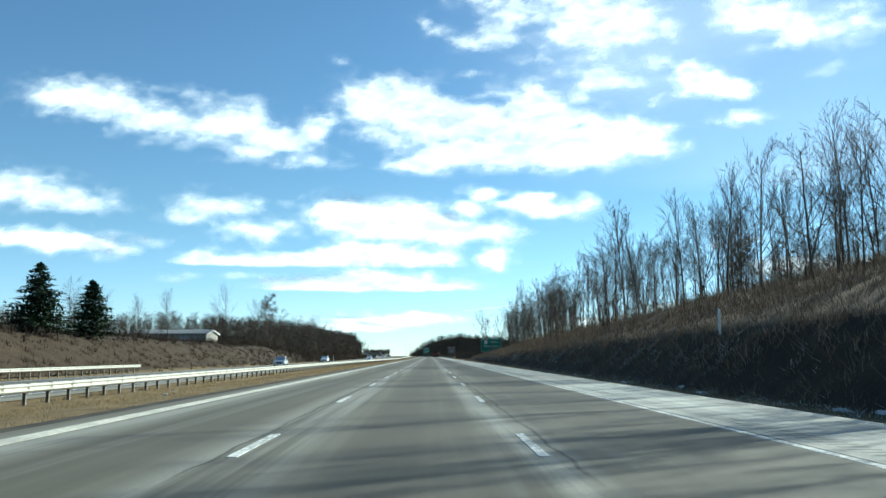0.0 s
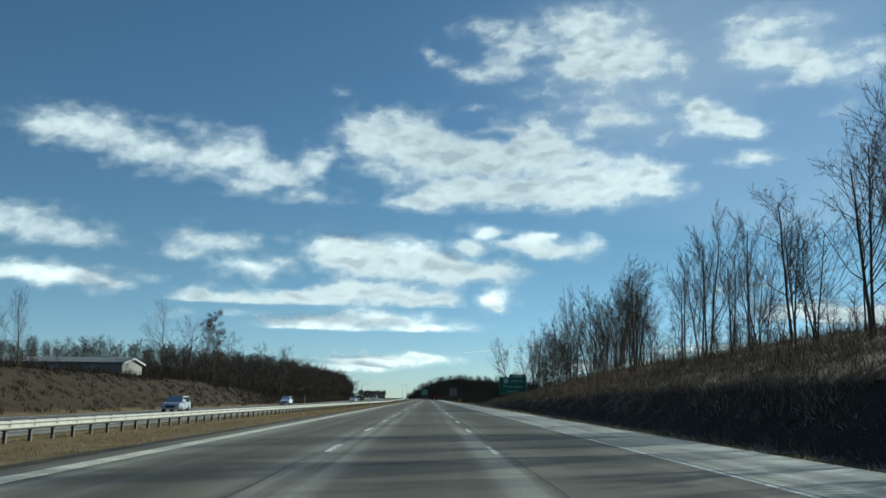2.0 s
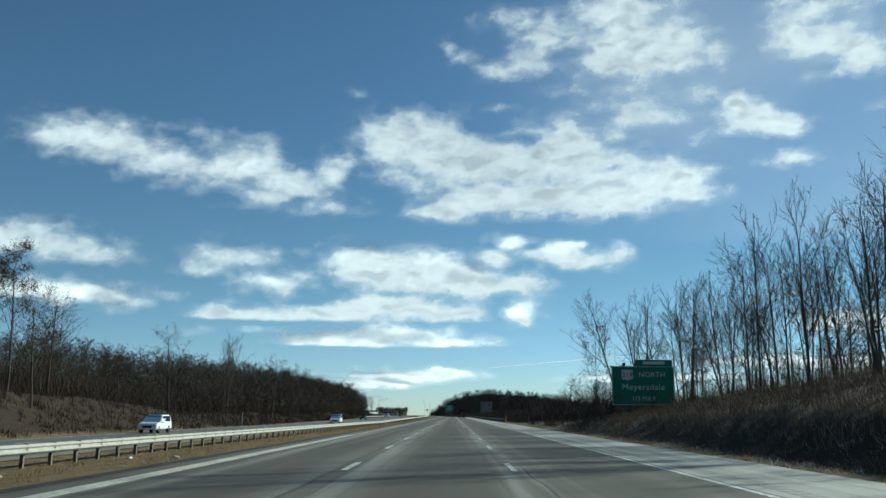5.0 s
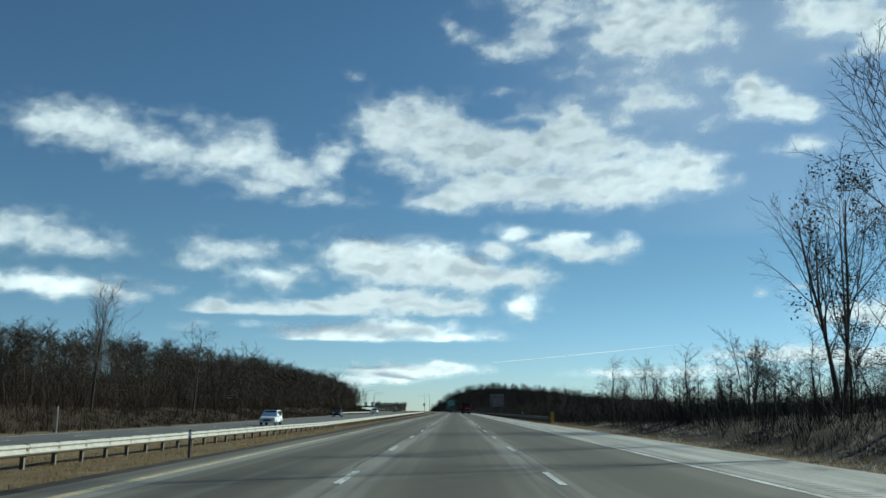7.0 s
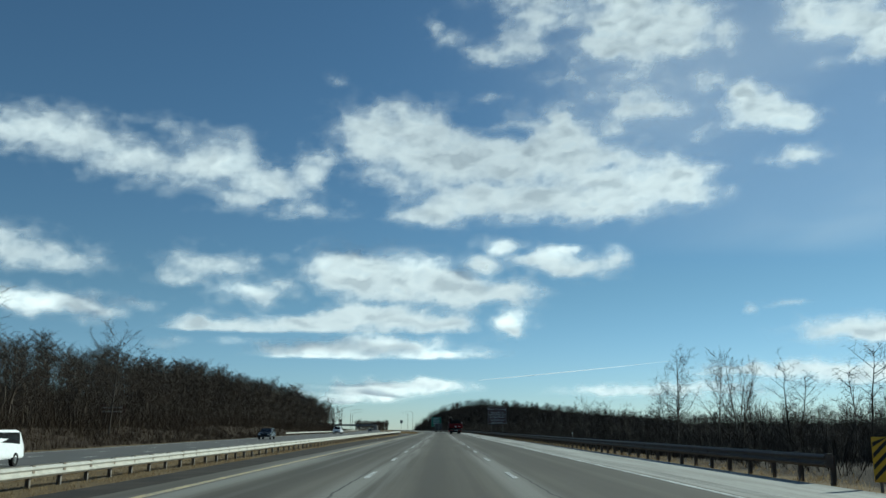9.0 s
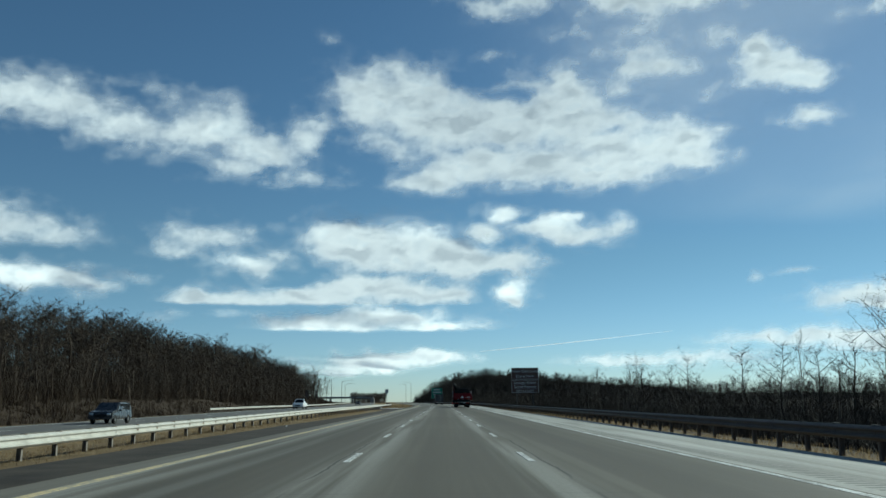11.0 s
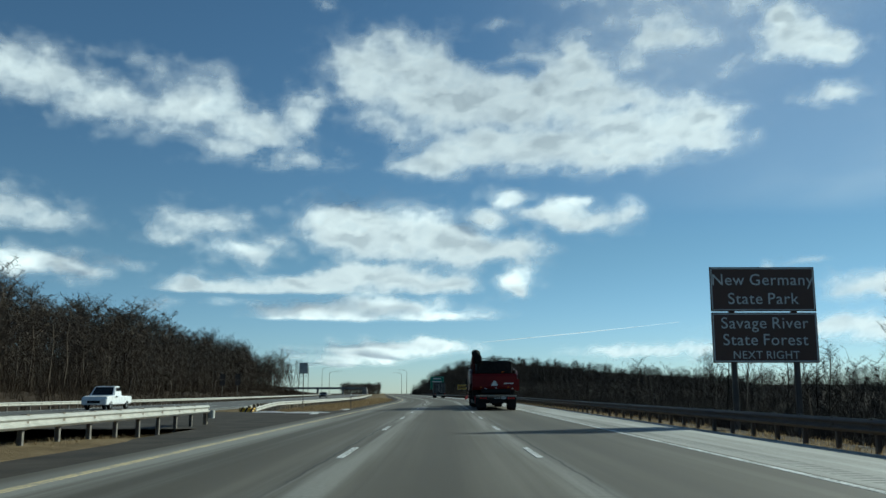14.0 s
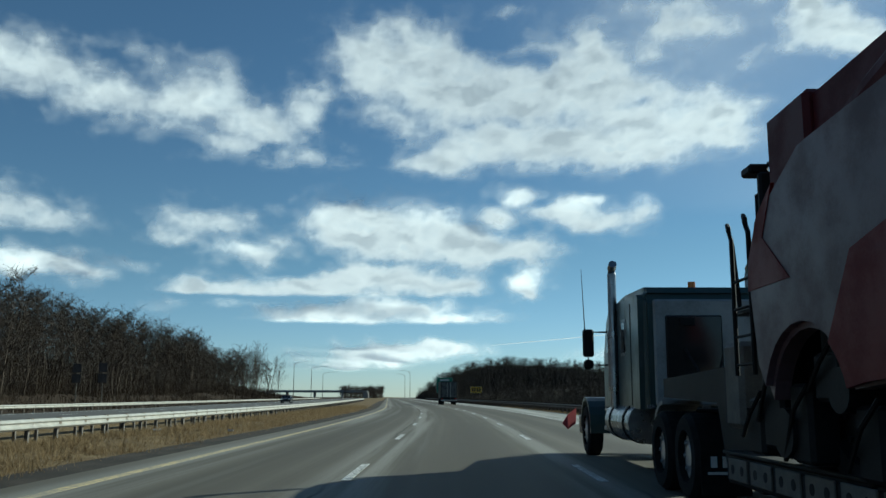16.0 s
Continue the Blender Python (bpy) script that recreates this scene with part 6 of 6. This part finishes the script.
def box_truck(at):
    t = thing("box_truck", "dark box truck in the near lane seen from behind", "truck", at)
    body = part("cargo_box", Geo().box((0, 3.2, 2.15), (2.45, 6.4, 2.4), 0.04), M_BLACK, t)
    part("door_frame", Geo().box((0, -0.02, 2.15), (2.2, 0.05, 2.2), 0.02), M_DARK_CAR, body)
    for x in (-0.03, 0.03):
        part("door_bar", Geo().tube([(x * 8, -0.06, 1.1), (x * 8, -0.06, 3.2)], 0.02, 6), M_STEEL, body)
    part("bumper", Geo().box((0, -0.05, 0.62), (2.3, 0.12, 0.18), 0.02), M_STEEL, t)
    part("cab", Geo().prism([(6.5, 0.7), (6.5, 2.5), (7.4, 2.5), (7.8, 1.6), (8.6, 1.4), (8.6, 0.6)], -1.05, 1.05), M_DARK_CAR, t)
    part("chassis", Geo().box((0, 3.6, 0.8), (0.9, 7.4, 0.2), 0.02), M_BLACK, t)
    for s in (-1, 1):
        part("tail_lamp", Geo().box((s * 1.0, -0.03, 0.82), (0.25, 0.05, 0.12), 0.01), M_LAMP_RED, t)
        part("mud_flap", Geo().box((s * 0.9, 0.6, 0.45), (0.5, 0.02, 0.5), 0.004), M_TYRE, t)
        wheel(t, s * 0.9, 1.4, 0.48, 0.5, side=s)
        wheel(t, s * 0.95, 7.6, 0.48, 0.28, side=s)
    return t


box_truck(Matrix.Translation((1.2, 655, 0)) @ Matrix.Rotation(ANGLE, 4, "Z"))


# ---- signs ----
def text_mesh(text, size, mat):
    cu = bpy.data.curves.new("lettering", "FONT")
    cu.body, cu.size, cu.align_x, cu.align_y, cu.extrude = text, size, "LEFT", "BOTTOM_BASELINE", 0.004
    cu.space_character = 1.08
    tmp = new("lettering_source", cu)
    me = bpy.data.meshes.new_from_object(tmp)
    bpy.data.objects.remove(tmp)
    bpy.data.curves.remove(cu)
    me.name = "lettering"
    me.materials.clear()
    me.materials.append(mat)
    return me, max(v.co.x for v in me.vertices)


def lettering(text, size, at, parent, mat=None):
    """A centred line of raised letters, one mesh a word."""
    words = [text_mesh(w, size, mat or M_SIGN_WHITE) for w in text.split()]
    gap = size * 0.3
    x = at[0] - (sum(w for _, w in words) + gap * (len(words) - 1)) / 2
    for me, w in words:
        part("lettering", me, None, parent, at=Matrix.Translation((x, at[1], at[2] - size * 0.34)) @ Matrix.Rotation(math.pi / 2, 4, "X"))
        x += w + gap


def frame_strips(w, h, z, inset, thick, y):
    g = Geo()
    for s in (-1, 1):
        g.box((s * (w / 2 - inset), y, z), (thick, 0.006, h - 2 * inset))
        g.box((0, y, z + s * (h / 2 - inset)), (w - 2 * inset + thick, 0.006, thick))
    return g


def board(t, w, h, z, mat, y=0.0):
    b = part("panel", Geo().box((0, y, z), (w, 0.05, h), 0.012), mat, t)
    part("border", frame_strips(w, h, z, 0.06, 0.04, y - 0.029), M_SIGN_WHITE, b, "white border strip")
    return b


def wood_post(t, x, top, r=0.11, y=0.12):
    part("post", Geo().box((x, y, top / 2 - 0.4), (r * 2, r * 2, top + 0.8), 0.015), M_RUST, t)


sz = float(height(14.0, 493))
park = thing("park_sign", "brown park sign with white lettering on two posts", "sign", Matrix.Translation((14.22, 493, -0.35)))
pb = board(park, 4.05, 1.72, 5.46, M_SIGN_BROWN)
lettering("New Germany", 0.62, (0, -0.03, 5.83), pb)
lettering("State Park", 0.62, (0, -0.03, 5.1), pb)
pb2 = board(park, 4.05, 1.92, 3.6, M_SIGN_BROWN)
lettering("Savage River", 0.62, (0, -0.03, 4.16), pb2)
lettering("State Forest", 0.62, (0, -0.03, 3.52), pb2)
lettering("NEXT RIGHT", 0.42, (0, -0.03, 2.94), pb2)
for x in (-1.2, 1.2):
    part("post", Geo().box((x, 0.12, 2.2 + sz / 2), (0.2, 0.16, 8.0), 0.01), M_RUST, park)

exit_sign = thing("exit_sign", "green exit sign with white lettering on two posts", "sign", Matrix.Translation((18.7, 241, -0.4)))
eb = board(exit_sign, 5.4, 3.35, 4.15, M_SIGN_GREEN)
lettering("NORTH", 0.62, (0.75, -0.03, 5.1), eb)
lettering("Meyersdale", 0.75, (0, -0.03, 4.05), eb)
lettering("1/2 MILE", 0.55, (0, -0.03, 3.05), eb)
shield = [(-0.5, -0.2), (-0.42, -0.4), (-0.15, -0.42), (0, -0.5), (0.15, -0.42), (0.42, -0.4), (0.5, -0.2), (0.46, 0.1), (0.5, 0.4), (0, 0.44), (-0.5, 0.4), (-0.46, 0.1)]
part("route_shield", Geo().prism([(a - 1.35, b + 5.08) for a, b in shield], -0.04, -0.026, "y"), M_SIGN_WHITE, eb)
lettering("219", 0.55, (-1.35, -0.045, 5.08), eb, M_SIGN_BLACK)
tab = part("exit_tab", Geo().box((0.95, 0, 6.1), (3.2, 0.05, 0.55), 0.012), M_SIGN_GREEN, exit_sign)
part("tab_bar", Geo().box((0.95, -0.03, 6.1), (1.9, 0.008, 0.26)), M_SIGN_WHITE, tab)
for x in (-1.6, 1.6):
    part("post", Geo().box((x, 0.12, 2.6), (0.22, 0.18, 7.0), 0.01), M_RUST, exit_sign)

far_exit = thing("exit_sign", "distant green exit sign with white lettering bars", "sign", Matrix.Translation((-1.0, 880, 0)))
fb = board(far_exit, 6.4, 6.0, 5.6, M_SIGN_GREEN)
for z, w in ((7.6, 3.6), (6.2, 4.6), (4.8, 4.2), (3.5, 3.0)):
    part("lettering_bar", Geo().box((0, -0.03, z), (w, 0.008, 0.5)), M_SIGN_WHITE, fb)
for x in (-2, 2):
    part("post", Geo().box((x, 0.12, 2.0), (0.25, 0.2, 7.0), 0.01), M_RUST, far_exit)

ramp_sign = thing("warning_sign", "yellow rectangular warning sign beside the shoulder", "sign", Matrix.Translation((8.5, 773, 0)))
rb = board(ramp_sign, 3.2, 1.8, 3.0, M_SIGN_YELLOW)
for i in range(4):
    part("lettering_bar", Geo().box((-1.0 + i * 0.66, -0.03, 3.0), (0.42, 0.008, 0.8)), M_SIGN_BLACK, rb)
for x in (-1, 1):
    wood_post(ramp_sign, x, 2.6, 0.08)

back = thing("post_sign", "grey back of a small sign on a thin post", "sign", Matrix.Translation((-8.1, 523, float(height(-8.1, 523)))), "small post signs")
part("panel", Geo().box((0, 0, 3.0), (0.62, 0.02, 0.78), 0.006), M_ALU, back)
part("post", Geo().box((0, 0.05, 1.5), (0.06, 0.04, 3.6), 0.006), M_POST, back)
for x in (-0.02, 0.02):
    part("bolt", Geo().cyl((x * 0, -0.012, 3.0 + x * 10), (0, -0.02, 3.0 + x * 10), 0.02, 8), M_STEEL, back)
for dx in (0.0, 2.6):
    m = thing("route_marker", "dark backs of stacked route marker plates on a post", "sign", Matrix.Translation((-36 + dx, 613, float(height(-36 + dx, 613)))), "small post signs")
    part("panel", Geo().box((0, 0, 4.2), (0.9, 0.03, 0.9), 0.01), M_RUST, m)
    part("panel", Geo().box((0, 0, 3.15), (0.9, 0.03, 0.9), 0.01), M_RUST, m)
    part("post", Geo().box((0, 0.06, 2.0), (0.09, 0.06, 5.2), 0.006), M_POST, m)
small = thing("roadside_sign", "small dark brown sign at the edge of the woods", "sign", Matrix.Translation((-50, 437, float(height(-50, 437)))))
part("panel", Geo().box((0, 0, 2.6), (4.2, 0.06, 1.6), 0.01), M_SIGN_BROWN, small)
for i in range(2):
    part("lettering_bar", Geo().box((0, -0.035, 2.9 - i * 0.6), (3.2, 0.008, 0.2)), M_SIGN_WHITE, small)
for x in (-1.4, 1.4):
    wood_post(small, x, 2.0, 0.08)


def object_marker(x, y, turn, label, w=0.32, h=0.92, z=0.22):
    t = thing("object_marker", label, "marker", Matrix.Translation((x, y, float(height(x, y)))) @ Matrix.Rotation(turn, 4, "Z"), "hazard markers")
    p = part("panel", Geo().box((0, 0, z + h / 2), (w, 0.012, h), 0.004), M_SIGN_YELLOW, t)
    k = w * 0.9
    for i in range(4):
        z0 = z + 0.02 + i * h / 4
        v = [(-w / 2 + 0.01, z0), (w / 2 - 0.01, min(z0 + k, z + h - 0.02)), (w / 2 - 0.01, min(z0 + k + h / 9, z + h - 0.005)), (-w / 2 + 0.01, z0 + h / 9)]
        part("stripe", Geo().prism(v, -0.011, -0.0065, "y"), M_SIGN_BLACK, p)
    part("post", Geo().box((0, 0.04, z / 2 + h / 4), (0.06, 0.04, z + h), 0.005), M_POST, t)
    return t


object_marker(11.0, 313.6, 0.0, "black and yellow striped hazard marker at the guardrail's end")
nose = thing("guardrail_nose", "bullnose guardrail end with black and yellow stripes", "guardrail end", Matrix.Translation((-11.1, 518.9, float(height(-11.1, 518.9)))))
ng = Geo()
prof = [(0.0, 0.72), (0.05, 0.66), (0.015, 0.57), (0.05, 0.48), (0.0, 0.41)]
nv, nf = [], []
for i in range(13):
    a = math.pi + math.pi * i / 12
    for p, q in prof:
        nv.append((math.cos(a) * (0.52 + p), math.sin(a) * (0.52 + p), q))
for i in range(12):
    for j in range(4):
        nf.append((i * 5 + j, i * 5 + j + 1, (i + 1) * 5 + j + 1, (i + 1) * 5 + j))
ng.add(nv, nf).add([(a * 0.96, b * 0.96, c) for a, b, c in nv], [q[::-1] for q in nf])
part("end_cap", ng, M_SIGN_YELLOW, nose)
for i in range(5):
    a = -math.pi + math.pi * (i + 0.5) / 5
    st = Geo()
    sv = []
    for k in range(5):
        b = a + 0.14 * (k / 2 - 1) * 0.9
        for zz in (0.42, 0.52, 0.62, 0.71):
            bb = b + (zz - 0.56) * 1.1
            sv.append((math.cos(bb) * 0.58, math.sin(bb) * 0.58, zz))
    st.add(sv, [(k * 4 + j, k * 4 + j + 1, (k + 1) * 4 + j + 1, (k + 1) * 4 + j) for k in range(4) for j in range(3)])
    part("stripe", st, M_SIGN_BLACK, nose)
part("post", Geo().box((0, -0.4, 0.3), (0.14, 0.14, 0.9), 0.01), M_BLOCK, nose)
tail = thing("guardrail_terminal", "blunt steel guardrail end piece beside the crossover", "guardrail end", Matrix.Translation((-7.25, 494.4, float(height(-7.25, 494.4)))))
part("end_cap", Geo().tube([(0.0, 0, 0.41), (0.0, 0, 0.72)], 0.16, 14), M_STEEL, tail)
part("post", Geo().box((-0.15, -0.2, 0.2), (0.15, 0.2, 0.9), 0.01), M_BLOCK, tail)


def marker_post(x, y, tall, mat, label, w=0.07):
    t = thing("marker_post", label, "post", Matrix.Translation((x, y, float(height(x, y)))), "roadside marker posts")
    part("stem", Geo().box((0, 0, tall / 2 - 0.1), (w, 0.04, tall + 0.2), 0.01), mat, t)
    part("reflector", Geo().box((0, -0.025, tall - 0.12), (w * 0.9, 0.012, 0.14), 0.004), M_CLEAR, t)


marker_post(14.2, 38, 1.0, M_SIGN_WHITE, "white delineator post on the verge", 0.11)
marker_post(-4.95, 252.5, 0.75, M_RUST, "dark thin delineator post in the median grass")
marker_post(-29.9, 301, 2.2, M_SIGN_WHITE, "tall white snow post beyond the far carriageway", 0.09)
marker_post(-5.6, 532, 1.2, M_RUST, "dark thin delineator post in the median grass")
marker_post(12.2, 366, 1.1, M_POST, "grey delineator post behind the guardrail")


# ---- street lamps, bridge, building ----
def street_lamp(x, y, reach, tall=14.5):
    t = thing("street_lamp", "tall grey street lamp with a long curved arm", "lamp", Matrix.Translation((x, y, float(height(x, y)))), "street lamps at the interchange")
    part("pole", Geo().tube([(0, 0, -0.2), (0, 0, tall * 0.6), (0, 0, tall - 1.2)], [0.16, 0.12, 0.09], 10), M_POST, t)
    part("arm", Geo().tube([(0, 0, tall - 1.4), (reach * 0.12, 0, tall - 0.75), (reach * 0.5, 0, tall - 0.25), (reach, 0, tall)], [0.09, 0.08, 0.06, 0.05], 8), M_POST, t)
    part("lamp_head", Geo().box((reach * 1.08, 0, tall - 0.02), (abs(reach) * 0.16 + 0.3, 0.4, 0.16), 0.05), M_ALU, t)


street_lamp(-64, 897, 6.5)
street_lamp(-61, 925, 6.5)
street_lamp(-68, 1010, 6.5)
street_lamp(-19.5, 985, -4.5)
street_lamp(-26, 1060, -4.5)

bridge = thing("overpass", "grey concrete overpass crossing beyond the far carriageway", "bridge", Matrix.Translation((-105, 1240, -1.0)))
part("deck", Geo().box((0, 0, 5.4), (80, 9, 0.9), 0.1), M_CONCRETE, bridge)
for y in (-4.4, 4.4):
    part("parapet", Geo().box((0, y, 6.3), (80, 0.25, 0.9), 0.04), M_CONCRETE, bridge)
for x in (-24, -2, 20):
    part("pier", Geo().box((x, 0, 2.5), (1.1, 7, 5.4), 0.15), M_CONCRETE, bridge)
for x in (-39, 39):
    part("abutment", Geo().box((x, 0, 2.2), (4, 9, 5.6), 0.1), M_CONCRETE, bridge)

hall = thing("farm_building", "long low pale building with a shallow gable roof", "building", Matrix.Translation((-57.3, 246.5, 4.5)) @ Matrix.Rotation(radians(-6), 4, "Z"))
part("wall", Geo().prism([(-4.6, -3.0), (-4.6, 2.5), (0, 3.5), (4.6, 2.5), (4.6, -3.0)], -38, 0), M_WALL, hall)
for s in (-1, 1):
    part("roof", Geo().prism([(0, 3.56), (s * 5.2, 2.43), (s * 5.2, 2.56), (0, 3.7)], -38.4, 0.5), M_ROOF, hall)
part("gable_trim", Geo().prism([(-5.2, 2.4), (0, 3.53), (5.2, 2.4), (5.2, 2.2), (0, 3.3), (-5.2, 2.2)], 0.42, 0.52), M_SIGN_WHITE, hall)
for x in (-6, -14, -22):
    part("door", Geo().box((x, -4.63, 0.9), (2.6, 0.06, 2.2), 0.01), M_ALU, hall)

# ---- old snow and litter on the verges ----
M_SNOW = worn("grainy_old_snow", (0.3, 0.29, 0.27), (0.62, 0.61, 0.6), 5.0, 0.8, 0, 50, 0.4)


def snow_patch(x, y, long, wide, seed):
    """A thin ragged remnant of ploughed snow."""
    rng = np.random.default_rng(seed)
    n, rings = 22, 3
    a = np.arange(n) * 2 * math.pi / n
    rag = 1 + 0.25 * np.sin(a * 3 + seed) + rng.uniform(-0.16, 0.16, n)
    v, f = [(0, 0, 0.07)], []
    for k in range(1, rings + 1):
        q = k / rings
        v += [(math.cos(b) * wide / 2 * q * g, math.sin(b) * long / 2 * q * g, 0.07 * (1 - q**2) + rng.uniform(0, 0.015) - 0.03 * (k == rings)) for b, g in zip(a, rag)]
    f += [(0, 1 + i, 1 + (i + 1) % n) for i in range(n)]
    for k in range(rings - 1):
        f += [(1 + k * n + i, 1 + (k + 1) * n + i, 1 + (k + 1) * n + (i + 1) % n, 1 + k * n + (i + 1) % n) for i in range(n)]
    ob = new("snow_patch", Geo().add(v, f).mesh("snow_patch", M_SNOW, True))
    ob.matrix_basis = Matrix.Translation((x, y, max(float(height(x, y)), -0.06 if abs(y - 503.5) < 13.5 else -9) + 0.01))
    tagged(ob, "thin dirty remnant of old snow beside the road", "snow", "snow remnants on the verges")


for i, (x, y, long, wide) in enumerate(((-5.3, 525, 2.6, 0.9), (-6.6, 514, 1.2, 3.0), (-5.6, 511.5, 2.4, 0.5), (-9.0, 515.5, 1.0, 2.2))):
    snow_patch(x, y, long, wide, i)
snow_rng = random.Random(9)
for i in range(18):
    snow_patch(snow_rng.uniform(11.3, 13.0), snow_rng.uniform(16, 70) if i < 10 else snow_rng.uniform(128, 205), snow_rng.uniform(0.4, 1.4), snow_rng.uniform(0.12, 0.32), 40 + i)

bit_rng = random.Random(3)
for i in range(26):
    y = bit_rng.uniform(20, 560)
    x = bit_rng.choice([bit_rng.uniform(10.6, 13.5), bit_rng.uniform(-9.5, -5.2)])
    if 492 < y < 520 and x < 0:
        continue
    g = Geo().box((0, 0, 0.03), (bit_rng.uniform(0.1, 0.3), bit_rng.uniform(0.06, 0.18), 0.06), 0.015)
    t = new("litter_scrap", g.mesh("litter_scrap", M_SIGN_WHITE))
    t.matrix_basis = Matrix.Translation((x, y, float(height(x, y)) + 0.02)) @ Matrix.Rotation(bit_rng.uniform(0, 6), 4, "Z") @ Matrix.Rotation(0.25, 4, "X")
    tagged(t, "crumpled pale scrap of litter on the verge", "litter", "litter on the verges")
